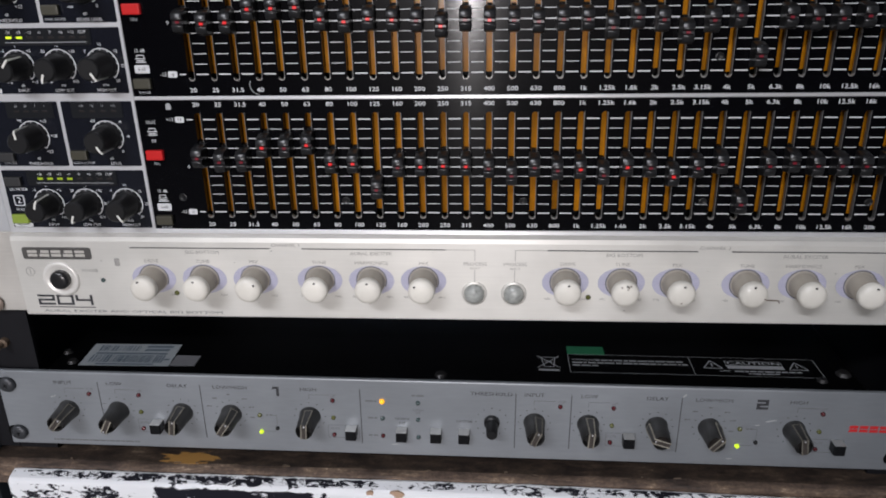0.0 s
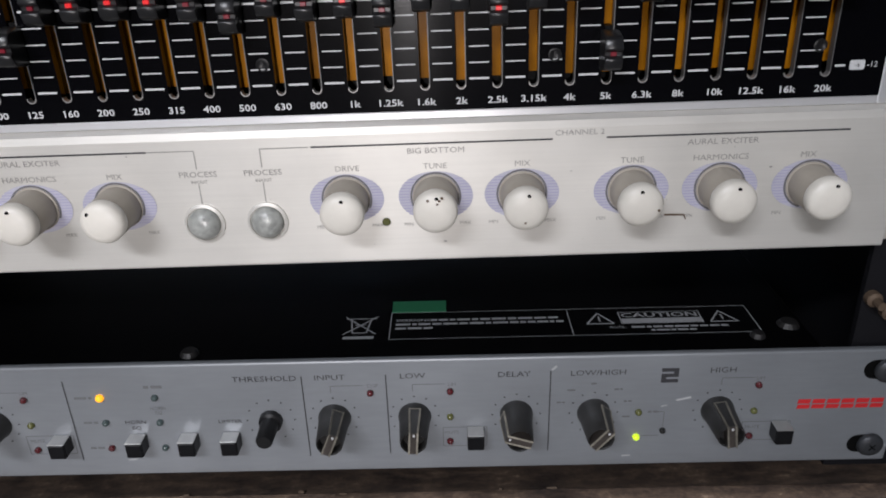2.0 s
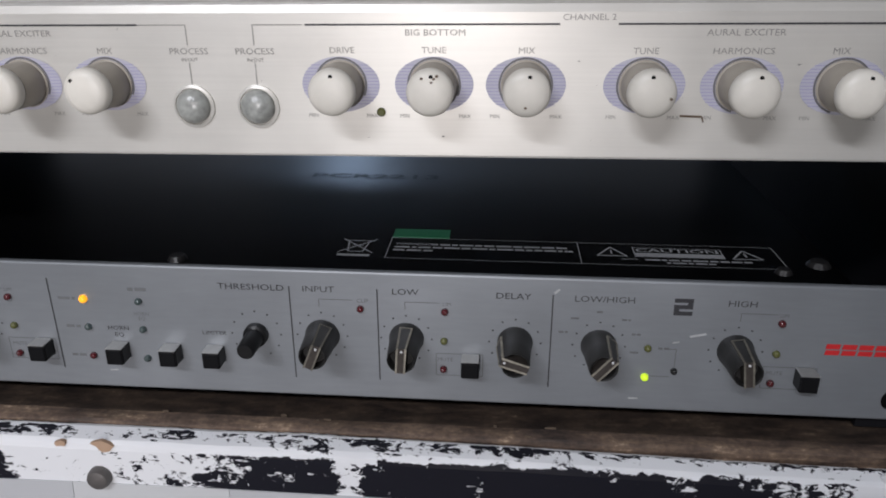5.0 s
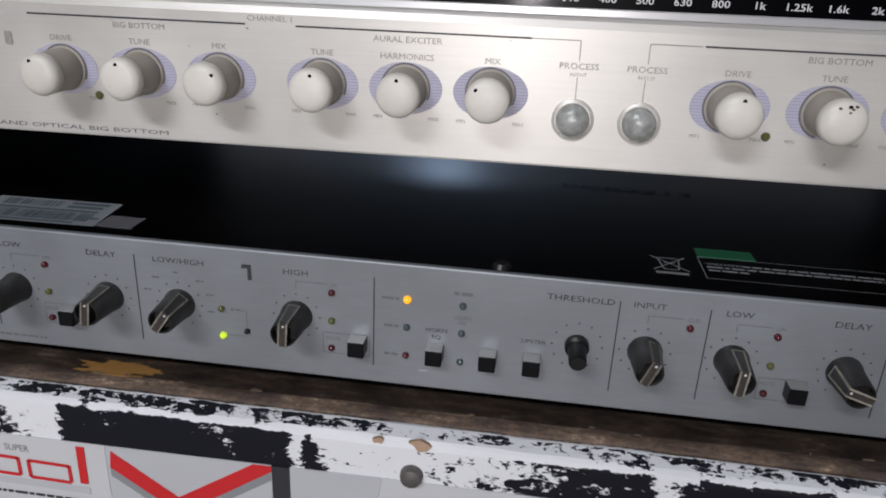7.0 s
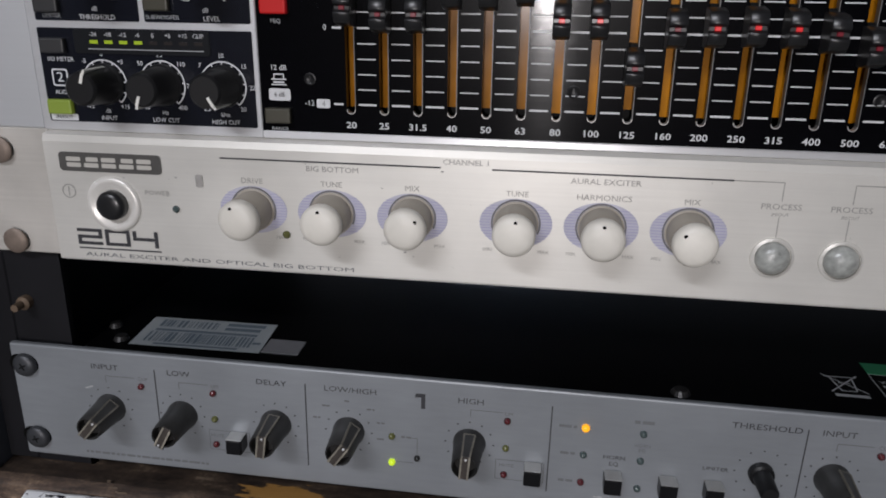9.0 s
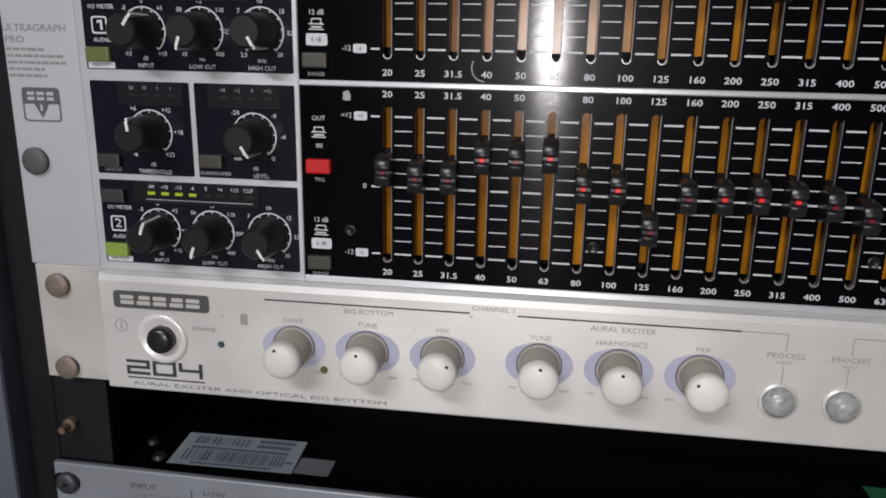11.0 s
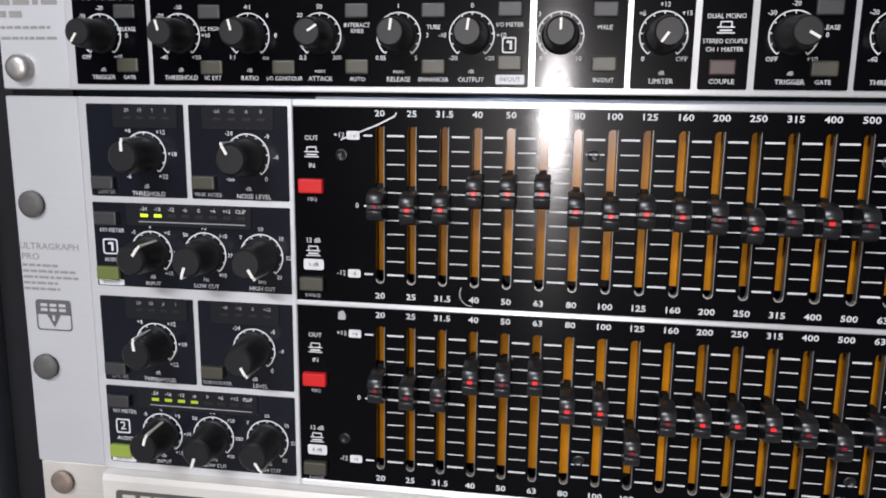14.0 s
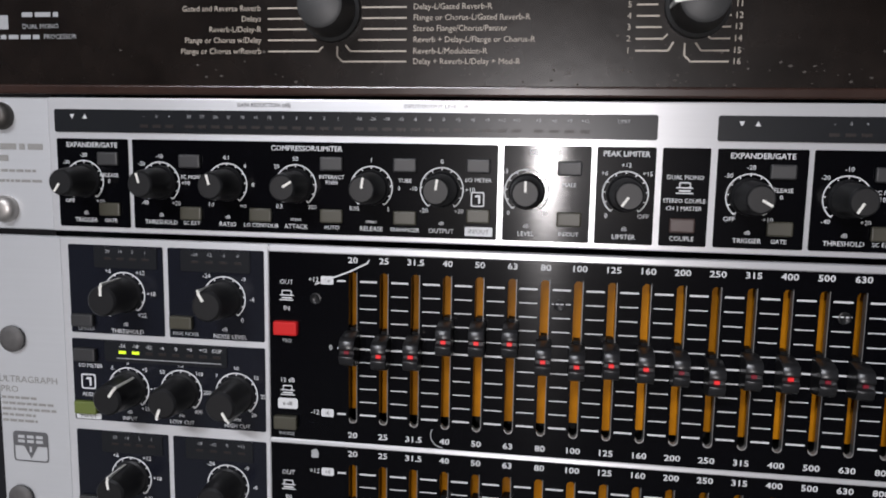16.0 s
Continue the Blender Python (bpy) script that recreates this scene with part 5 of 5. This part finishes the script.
def left_block(dz, number, lower):
    z = lambda v: QZ(v + dz)
    window(eq, -211.0, -176.9, z(345.8), z(376.2), material=window_black)
    window(eq, -175.2, -141.8, z(345.8), z(376.2), material=window_black)
    window(eq, -211.2, -141.8, z(314.9), z(343.7), material=window_black)
    y = -0.85
    a0 = (-35, "+6"), (0, "+9"), (38, "+12"), (88, "+18"), (140, "+22"), (-142, "-6")
    control(eq, -191.0, z(359.9), 0 if not lower else -6, a0, qk_body, qk_mark, q_dial, y)
    a1 = (-38, "-24"), (0, "-15"), (45, "-9"), (90, "-4"), (140, "0"), (-142, "-oo")
    control(eq, -155.6, z(359.9), -30 if not lower else 150, a1, qk_body, qk_mark, q_dial, y)
    button(eq, -206.0, z(350.4), 8.0, 4.4, btn_dark, 2.2, -0.7)
    button(eq, -170.4, z(351.3), 8.0, 4.4, btn_grey, 2.2, -0.7)
    words(eq, "LIMITER", -205.4, z(347.2), 1.25, dim_print, y=y)
    words(eq, "THRESHOLD", -190.4, z(346.9), 1.35, white_print, y=y)
    words(eq, "dB", -191.0, z(349.4), 1.2, white_print, y=y)
    words(eq, "dB", -155.6, z(349.4), 1.2, white_print, y=y)
    words(eq, "PINK NOISE" if not lower else "SUBWOOFER", -169.4, z(347.2), 1.25, dim_print, y=y)
    words(eq, "NOISE LEVEL" if not lower else "LEVEL", -153.8, z(347.0), 1.35, white_print, y=y)
    for x0, x1, cols in ((-201.5, -179.0, ("20", "10", "3", "1")), (-170.5, -146.5, ("-24", "-12", "-6", "0") if not lower else ("-18", "-12", "0", "+12"))):
        bm = bmesh.new()
        prism(bm, rounded(x0, x1, z(368.6), z(375.8), 0.6, 2), -1.1, -0.7)
        lens = part("lamp_window", bm, led_bar, eq, "smoked lamp strip")
        for k, t in enumerate(cols):
            cx = x0 + 5.0 + (x1 - x0 - 9.0) * k / 3
            words(eq, t, cx, z(374.2), 1.15, dim_print, y=-1.2)
            bm = bmesh.new()
            box(bm, cx - 1.2, cx + 1.2, -1.25, -1.0, z(371.4), z(372.2))
            part("lamp", bm, lamp_off, lens)
    # meter row
    bm = bmesh.new()
    prism(bm, rounded(-199.0, -155.0, z(336.2), z(343.4), 0.8, 2), -1.15, -0.7)
    lens = part("meter_window", bm, led_bar, eq, "smoked level meter strip")
    lit = 2 if not lower else 4
    for k, t in enumerate(("-24", "-18", "-12", "-6", "0", "+6", "+12", "CLIP")):
        cx = -192.4 + 4.85 * k
        words(eq, t, cx, z(341.9), 1.15, white_print, y=-1.3)
        bm = bmesh.new()
        box(bm, cx - 1.3, cx + 1.3, -1.35, -1.05, z(339.2), z(340.2))
        part("lamp", bm, (led_lime if lower else led_green) if k < lit else lamp_off, lens)
    lines(eq, "meter_rule", dim_print, [(-194.5, z(337.6), -157, z(337.6), 0.3)], -1.3)
    button(eq, -205.8, z(338.4), 8.2, 4.6, btn_dark, 2.2, -0.7)
    words(eq, "I/O METER", -204.6, z(334.2), 1.25, white_print, y=y)
    bm = bmesh.new()
    o, i = rounded(-2.7, 2.7, -2.7, 2.7, 0.8, 3), rounded(-2.2, 2.2, -2.2, 2.2, 0.6, 3)
    vo, vi = [bm.verts.new((a, y, b)) for a, b in o], [bm.verts.new((a, y, b)) for a, b in i]
    for k in range(len(o)):
        bm.faces.new((vo[k], vo[(k + 1) % len(o)], vi[(k + 1) % len(o)], vi[k]))
    put("number_frame", finish(bm, "number_frame", white_print), eq, -205.6, 0, z(328.6))
    if lower:
        words(eq, number, -205.6, z(328.6), 3.0, white_print, y=y, wide=1.2)
    else:
        big_one(eq, -205.3, z(328.6), 3.0, white_print, y)
    words(eq, "AUDIO", -205.0, z(324.0), 1.25, white_print, y=y)
    button(eq, -206.3, z(319.6), 8.2, 4.6, btn_olive if not lower else btn_lime, 2.0, -0.7)
    bm = bmesh.new()
    prism(bm, rounded(-210.6, -201.4, z(315.2), z(317.2), 0.3, 2), -0.9, -0.7)
    part("tag_box", bm, white_print, eq)
    words(eq, "IN/OUT", -206.0, z(316.2), 1.2, dark_print, y=-1.0)
    b0 = (-40, "-5"), (0, "0"), (40, "+5"), (88, "+10"), (140, "+15"), (-142, "-15")
    control(eq, -190.7, z(327.0), 35 if not lower else 18, b0, qk_body, qk_mark, q_dial, y, 9.0, 1.25)
    b1 = (-45, "50"), (0, "75"), (45, "110"), (90, "250"), (140, "400"), (-142, "10")
    control(eq, -171.6, z(327.2), 200, b1, qk_body, qk_mark, q_dial, y, 9.0, 1.25)
    b2 = (-48, "7"), (0, "10"), (48, "15"), (92, "22"), (140, "20"), (-142, "2.5")
    control(eq, -151.9, z(327.4), 150, b2, qk_body, qk_mark, q_dial, y, 9.0, 1.25)
    for x, u, t in ((-190.7, "dB", "INPUT"), (-171.6, "Hz", "LOW CUT"), (-151.9, "kHz", "HIGH CUT")):
        words(eq, u, x, z(318.6), 1.15, white_print, y=y)
        words(eq, t, x, z(316.3), 1.25, white_print, y=y)
    # switches on the black field
    words(eq, "OUT", -134.2, z(366.3), 1.5, white_print, y=-0.6)
    push_sign(eq, -134.2, z(362.6), -0.6)
    words(eq, "IN", -134.2, z(357.6), 1.4, white_print, y=-0.6)
    button(eq, -134.3, z(351.2), 8.0, 4.6, btn_red, 2.4, -0.3)
    words(eq, "FBQ", -134.2, z(346.8), 1.2, dim_print, y=-0.6)
    words(eq, "12 dB", -134.2, z(333.4), 1.4, white_print, y=-0.6)
    push_sign(eq, -134.2, z(330.6), -0.6)
    bm = bmesh.new()
    prism(bm, rounded(-137.6, -130.8, z(323.6), z(327.2), 0.6, 2), -0.55, -0.3)
    part("tag_box", bm, white_print, eq)
    words(eq, "6 dB", -134.2, z(325.4), 1.3, dark_print, y=-0.7)
    button(eq, -134.6, z(319.2), 8.0, 4.6, btn_grey, 2.4, -0.3)
    words(eq, "RANGE", -134.6, z(315.0), 1.15, dim_print, y=-0.6)


left_block(0.0, "1", False)
left_block(-64.9, "2", True)
words(eq, "ULTRAGRAPH", -241 + 11.6, QZ(327.3), 2.3, faded_print, y=0.15, wide=1.1)
words(eq, "PRO", -240.2, QZ(323.6), 2.3, faded_print, "LEFT", y=0.15, wide=1.1)
for k in range(5):
    bars(eq, -240, -219 if k in (1, 2) else -226, QZ(320.6 - 2.1 * k), 0.9, faded_print, 0.15, seed=60 + k)
bm = bmesh.new()
o, i = rounded(-6.8, 6.8, -5.6, 5.6, 1.3, 3), rounded(-6.3, 6.3, -5.1, 5.1, 1.0, 3)
vo, vi = [bm.verts.new((a, 0.15, b)) for a, b in o], [bm.verts.new((a, 0.15, b)) for a, b in i]
for k in range(len(o)):
    bm.faces.new((vo[k], vo[(k + 1) % len(o)], vi[(k + 1) % len(o)], vi[k]))
bm.faces.new([bm.verts.new((a, 0.12, b)) for a, b in ((-6.4, 0.2), (6.4, 0.2), (6.4, 5.2), (-6.4, 5.2))])
bm.faces.new([bm.verts.new((a, 0.12, b)) for a, b in ((-2.6, 0.2), (0.0, -4.4), (2.6, 0.2))])
badge = put("badge", finish(bm, "badge", mat("badge_grey_print", (0.09, 0.09, 0.095), 0.5)), eq, -229.7, 0, QZ(302.8), 0, "dark badge with a triangle")
for x0, x1, z0, z1 in [(a, a + 2.6, b, b + 1.1) for a in (-4.8, -1.3, 2.2) for b in (3.1, 1.4)] + [(-0.5, 0.4, -2.0, 0.0)]:
    bm = bmesh.new()
    rect(bm, x0, x1, z0, z1, 0.05)
    put("badge_block", finish(bm, "badge_block", ear_silver), badge)

# ---- compressor ----
co = thing("compressor_unit", "silver one-space compressor with black windows and small black knobs", "audio compressor", (0, 0, 380.4))
C0 = 380.4


def CZ(z):
    return z - C0


bm = bmesh.new()
box(bm, -241, -216.2, 0.2, 3.0, 0.2, 44.4, 0.4)
part("rack_ear", bm, ear_silver, co)
bm = bmesh.new()
box(bm, 216.2, 241, 0.2, 3.0, 0.2, 44.4, 0.4)
part("rack_ear", bm, ear_silver, co)
bm = bmesh.new()
box(bm, -216, 216, -0.8, 3.0, 0.2, 44.4, 0.5, 2)
part("front_panel", bm, silver, co, "brushed silver front panel")
bm = bmesh.new()
box(bm, -214, 214, 3.1, 210, 1.0, 43.5)
part("chassis", bm, chassis, co)
for sz in (387.4, 418.6):
    bm = bmesh.new()
    screw(bm, 4.6, 3.6)
    put("screw", finish(bm, "screw", steel if sz < 400 else dark_steel, 50), co, -233.6, 0.2, CZ(sz))
    bm = bmesh.new()
    screw(bm, 4.6, 3.6)
    put("screw", finish(bm, "screw", steel, 50), co, 233.6, 0.2, CZ(sz))
bm = bmesh.new()
lathe(bm, [(5.6, 0.0), (5.5, -1.0), (4.9, -1.6), (4.6, -9.5), (4.1, -12.4), (3.6, -12.9)], 26)
ck_body = finish(bm, "knob", knob_black, 35)
bm = bmesh.new()
box(bm, -0.35, 0.35, -13.1, -12.7, 0.4, 3.6)
ck_mark = finish(bm, "pointer", pointer_white)
c_dial = finish(dial(6.7, 0.36, 11, -142, 142, 0.9), "dial_print", white_print)
for c in (0.0, 210.8):
    x = lambda v: v + c
    window(co, x(-213.4), x(-19.6), CZ(413.6), CZ(421.0), -1.15, -0.7, 0.7, led_bar)
    for x0, x1 in ((-213.0, -187.7), (-186.2, -66.4), (-64.6, -38.4), (-36.8, -19.6)):
        window(co, x(x0), x(x1), CZ(382.4), CZ(411.5), -1.1, -0.7)
    cy = -1.25
    words(co, "EXPANDER/GATE", x(-200.4), CZ(409.4), 1.6, white_print, y=cy, wide=1.02, bold=0.02)
    words(co, "COMPRESSOR/LIMITER", x(-127.0), CZ(409.4), 1.6, white_print, y=cy, wide=1.02, bold=0.02)
    words(co, "DE-ESSER", x(-52.0), CZ(409.4), 1.6, white_print, y=cy, wide=1.02, bold=0.02)
    words(co, "PEAK LIMITER", x(-28.2), CZ(409.4), 1.6, white_print, y=cy, wide=0.98, bold=0.02)
    knobs = ((-203.4, 215, ((-45, "-30"), (0, "-20"), (90, "0"), (142, "+10"), (-142, "OFF")), "TRIGGER"),
             (-176.6, 345, ((-45, "-20"), (0, "-10"), (90, "+10"), (142, "+20"), (-142, "-40")), "THRESHOLD"),
             (-153.6, 345, ((0, "4:1"), (45, "6"), (90, "8"), (-142, "1:1"), (142, "oo")), "RATIO"),
             (-130.6, 58, ((-45, "20"), (0, "50"), (-142, "0.3"), (142, "300")), "ATTACK"),
             (-105.9, 8, ((0, "1"), (90, "3"), (-142, "0.05"), (142, "5")), "RELEASE"),
             (-83.6, 8, ((0, "0"), (90, "+10"), (-90, "-10"), (-142, "-20"), (142, "+20")), "OUTPUT"),
             (-57.4, 0, ((-45, "3"), (-142, "0"), (142, "10")), "LEVEL"),
             (-28.1, 215, ((-45, "+6"), (0, "+12"), (45, "+15"), (-142, "0"), (142, "OFF")), "LIMITER"))
    for n, (kx, s, marks, t) in enumerate(knobs):
        if c and n > 1:
            break
        control(co, x(kx), CZ(397.6), s if not c else (120, 210)[n], marks, ck_body, ck_mark, c_dial, cy, 8.5, 1.25)
        words(co, "dB" if t not in ("ATTACK", "RELEASE") else "msec", x(kx), CZ(387.0), 1.1, white_print, y=cy)
        words(co, t, x(kx), CZ(384.6), 1.3, white_print, y=cy)
    keys = ((-194.6, 405.0, "RELEASE", 399.6), (-194.5, 388.4, "GATE", 384.6), (-166.1, 404.7, "SC MON", 399.6), (-166.0, 387.8, "SC EXT", 384.6), (-142.3, 388.0, "LO CONTOUR", 384.6),
            (-118.8, 404.8, "INTERACT", 400.6), (-118.8, 388.3, "AUTO", 384.6), (-95.2, 404.8, "TUBE", 400.0), (-95.1, 388.4, "ENHANCER", 384.6), (-72.3, 405.0, "I/O METER", 400.6), (-72.1, 389.6, "", 0),
            (-44.7, 404.8, "MALE", 399.8), (-44.5, 389.4, "IN/OUT", 384.8))
    for n, (bx, bz, t, tz) in enumerate(keys):
        if c and n > 3:
            break
        button(co, x(bx), CZ(bz), 7.4, 4.4, btn_dark if bz > 400 else btn_grey, 1.2, -1.05)
        if t:
            words(co, t, x(bx), CZ(tz), 1.15, white_print, y=cy)
    if not c:
        words(co, "KNEE", -118.8, CZ(398.9), 1.1, white_print, y=cy)
        bm = bmesh.new()
        prism(bm, rounded(-76.2, -67.6, CZ(383.4), CZ(386.2), 0.3, 2), -1.25, -1.0)
        part("tag_box", bm, white_print, co)
        words(co, "IN/OUT", -71.9, CZ(384.8), 1.3, dark_print, y=-1.4)
        bm = bmesh.new()
        o, i = rounded(-2.1, 2.1, -2.3, 2.3, 0.6, 3), rounded(-1.7, 1.7, -1.9, 1.9, 0.4, 3)
        vo, vi = [bm.verts.new((a, cy, b)) for a, b in o], [bm.verts.new((a, cy, b)) for a, b in i]
        for k in range(len(o)):
            bm.faces.new((vo[k], vo[(k + 1) % len(o)], vi[(k + 1) % len(o)], vi[k]))
        put("number_frame", finish(bm, "number_frame", white_print), co, -72.4, 0, CZ(394.8))
        big_one(co, -72.2, CZ(394.8), 2.6, white_print, cy)
    words(co, "GAIN REDUCTION (dB)", x(-141.0), CZ(422.8), 1.2, dark_print, y=-0.95)
    words(co, "INPUT/OUTPUT LEVEL (dB)", x(-85.5), CZ(422.8), 1.2, dark_print, y=-0.95)
    bm = bmesh.new()
    for cx, sgn in ((-206.9, -1), (-202.4, 1)):
        bm.faces.new([bm.verts.new((x(cx) + a, -1.3, CZ(418.7) + sgn * b)) for a, b in ((-0.8, -0.7), (0.8, -0.7), (0.0, 0.8))])
    part("arrow_marks", bm, white_print, co)
    row = [(-181.6, "-"), (-177.2, "0"), (-172.8, "+")] + [(-166.1 + 4.5 * k, t) for k, t in enumerate("30 27 24 21 18 15 12 9 6 4 2 1".split())]
    row += [(-110.0 + 4.45 * k, t) for k, t in enumerate("-30 -24 -18 -12 -6 -3 0 +3 +6 +9 +12 +15".split())] + [(-54.5 + 4.6 * k, t) for k, t in enumerate(("+3", "+6", "+9", "+12"))]
    for n, (cx, t) in enumerate(row if not c else row[:6]):
        words(co, t, x(cx), CZ(418.9), 1.05, dim_print, y=-1.3)
        bm = bmesh.new()
        box(bm, x(cx) - 1.4, x(cx) + 1.4, -1.4, -1.1, CZ(415.3), CZ(416.3))
        part("lamp", bm, lamp_off, co)
    words(co, "LIMIT", x(-29.4), CZ(418.9), 1.1, dim_print, y=-1.3)
window(co, -17.8, -4.1, CZ(382.4), CZ(411.5), -1.1, -0.7)
words(co, "DUAL MONO", -11.0, CZ(402.8), 1.2, white_print, y=-1.25, wide=0.95)
push_sign(co, -11.0, CZ(400.4), -1.25)
words(co, "STEREO COUPLE", -11.0, CZ(395.9), 1.15, white_print, y=-1.25, wide=0.92)
words(co, "CH 1 MASTER", -11.0, CZ(393.6), 1.15, white_print, y=-1.25, wide=0.95)
button(co, -11.3, CZ(388.6), 7.4, 4.4, btn_brown, 1.2, -1.05)
words(co, "COUPLE", -11.2, CZ(384.6), 1.25, white_print, y=-1.25)
bars(co, -240, -219, CZ(408.5), 2.0, faded_print, 0.05, seed=71)
bars(co, -240, -232, CZ(404.6), 2.0, faded_print, 0.05, seed=72)
bars(co, -240, -222, CZ(400.4), 0.9, faded_print, 0.05, seed=73)
bars(co, -240, -220, CZ(397.0), 0.9, faded_print, 0.05, seed=74)

# ---- effects processor ----
fx = thing("effects_processor", "scuffed brown-black effects processor with two rotary selectors", "effects processor", (0, 0, 425.6))
F0 = 425.6


def FZ(z):
    return z - F0


bm = bmesh.new()
box(bm, -241, 241, 0, 3.0, 0.2, 44.2, 0.6, 2)
part("front_panel", bm, fx_black, fx)
bm = bmesh.new()
box(bm, -240, 240, -1.6, 0.0, 0.2, 3.4, 0.7, 3)
part("bottom_lip", bm, mat("dark_brown_lip", (0.030, 0.015, 0.011), 0.24, spec=0.5, grain=0.6, grain_scale=200, blotch=0.4, blotch_scale=40), fx)
bm = bmesh.new()
box(bm, -214, 214, 3.1, 230, 1.0, 43)
part("chassis", bm, chassis, fx)
bm = bmesh.new()
lathe(bm, [(9.4, 0.0), (9.2, -1.5), (8.2, -2.4), (7.4, -10.0), (6.8, -12.5), (5.8, -13.0)], 32)
fk = finish(bm, "selector_knob", mat("grey_black_selector", (0.028, 0.028, 0.028), 0.45, grain=0.3, grain_scale=300, bump=0.1), 35)
bm = bmesh.new()
box(bm, -0.5, 0.5, -13.3, -12.8, 2.0, 6.4)
box(bm, -0.5, 0.5, -12.9, -3.0, 6.4, 8.3)
fm = finish(bm, "pointer", pointer_white)
for kx, kz, s in ((-119.0, 451.5, 20), (-10.2, 452.2, -97)):
    k = put("selector_knob", fk, fx, kx, 0, FZ(kz), s, "grey-black rotary selector")
    put("pointer", fm, k)
zs = (452.6, 449.4, 446.2, 442.9, 439.5)
for z, t in zip(zs, ("Gated and Reverse Reverb", "Delays", "Reverb-L/Delay-R", "Flange or Chorus w/Delay", "Flange or Chorus w/Reverb")):
    words(fx, t, -141.8, FZ(z), 1.75, tan_print, "RIGHT", wide=0.96)
for z, t in zip((*zs, 436.4), ("Delay-L/Gated Reverb-R", "Flange or Chorus-L/Gated Reverb-R", "Stereo Flange/Chorus/Panner", "Reverb + Delay-L/Flange or Chorus-R", "Reverb-L/Modulation-R", "Delay + Reverb-L/Delay + Mod-R")):
    words(fx, t, -93.4, FZ(z), 1.75, tan_print, "LEFT", wide=0.96)
leads = []
for z, x1 in zip(zs, (-128.6, -128.2, -127.0, -124.0, -123.0)):
    leads.append((-139.6, FZ(z), x1, FZ(z), 0.5))
leads += [(-123.2, FZ(439.5), -121.8, FZ(441.0), 0.5)]
for z, x0 in zip(zs, (-109.4, -109.4, -109.0, -110.5, -113.0)):
    leads.append((x0, FZ(z), -95.4, FZ(z), 0.5))
leads += [(-113.0, FZ(439.5), -114.6, FZ(441.4), 0.5), (-115.6, FZ(436.4), -95.4, FZ(436.4), 0.5), (-115.6, FZ(436.4), -117.2, FZ(438.0), 0.5), (-117.2, FZ(438.0), -117.2, FZ(441.0), 0.5)]
for k, z in enumerate(zs):
    words(fx, str(5 - k), -28.6, FZ(z), 1.75, tan_print, "RIGHT")
    leads.append((-27.2, FZ(z), (-21.2, -20.6, -20.0, -19.4, -17.8)[k], FZ(z), 0.5))
leads += [(-19.4, FZ(442.9), -18.2, FZ(444.2), 0.5), (-17.8, FZ(439.5), -16.4, FZ(442.0), 0.5)]
for k, z in enumerate((*zs, 436.4)):
    words(fx, str(11 + k), 0.2, FZ(z), 1.75, tan_print, "LEFT")
    leads.append(((-2.4, -2.6, -4.4, -6.0, -8.6, -11.4)[k], FZ(z), -0.7, FZ(z), 0.5))
leads += [(-6.0, FZ(442.9), -7.2, FZ(443.8), 0.5), (-8.6, FZ(439.5), -10.2, FZ(441.8), 0.5), (-11.4, FZ(436.4), -13.2, FZ(438.2), 0.5), (-13.2, FZ(438.2), -13.2, FZ(441.6), 0.5)]
for lead in leads:
    lines(fx, "lead_line", tan_print, [lead])
bars(fx, -240, -229, FZ(449.0), 4.5, dim_print, -0.12, seed=81)
words(fx, "DUAL MONO", -224.0, FZ(447.6), 1.5, dim_print, "LEFT")
words(fx, "PROCESSOR", -216.5, FZ(444.3), 1.5, dim_print, "LEFT")
bars(fx, -232, -218, FZ(444.3), 1.4, dim_print, -0.12, seed=82)
bars(fx, -224, -210, FZ(451.4), 1.5, dim_print, -0.12, seed=83)

# dust and chipped specks on the lower part of the panel
rnd = random.Random(23)
bm = bmesh.new()
for k in range(150):
    cx = rnd.gauss(-10, 75) if k % 3 else rnd.uniform(-215, 60)
    cz, r = FZ(429.4 + abs(rnd.gauss(0, 6.0))), rnd.choice((0.14, 0.2, 0.3, 0.55))
    if abs(cx) < 238 and cz < 42:
        bm.faces.new([bm.verts.new((cx + r * rnd.uniform(0.6, 1.5) * math.cos(a), -0.05, cz + r * rnd.uniform(0.4, 1.0) * math.sin(a))) for a in (0.2, 1.3, 2.5, 3.6, 4.9)])
tagged(part("dust_specks", bm, fx_dust, fx), kind="stuff")
# small dark pits on the worn enhancer panel
bm = bmesh.new()
for k in range(46):
    cx, cz, r = rnd.uniform(-208, 212), rnd.uniform(2.5, 40), rnd.choice((0.12, 0.16, 0.25, 0.4))
    bm.faces.new([bm.verts.new((cx + r * rnd.uniform(0.6, 1.6) * math.cos(a), Y0 - 2.95, cz + r * rnd.uniform(0.5, 1.0) * math.sin(a))) for a in (0.2, 1.3, 2.5, 3.6, 4.9)])
tagged(part("wear_specks", bm, soft_print, ex), kind="stuff")
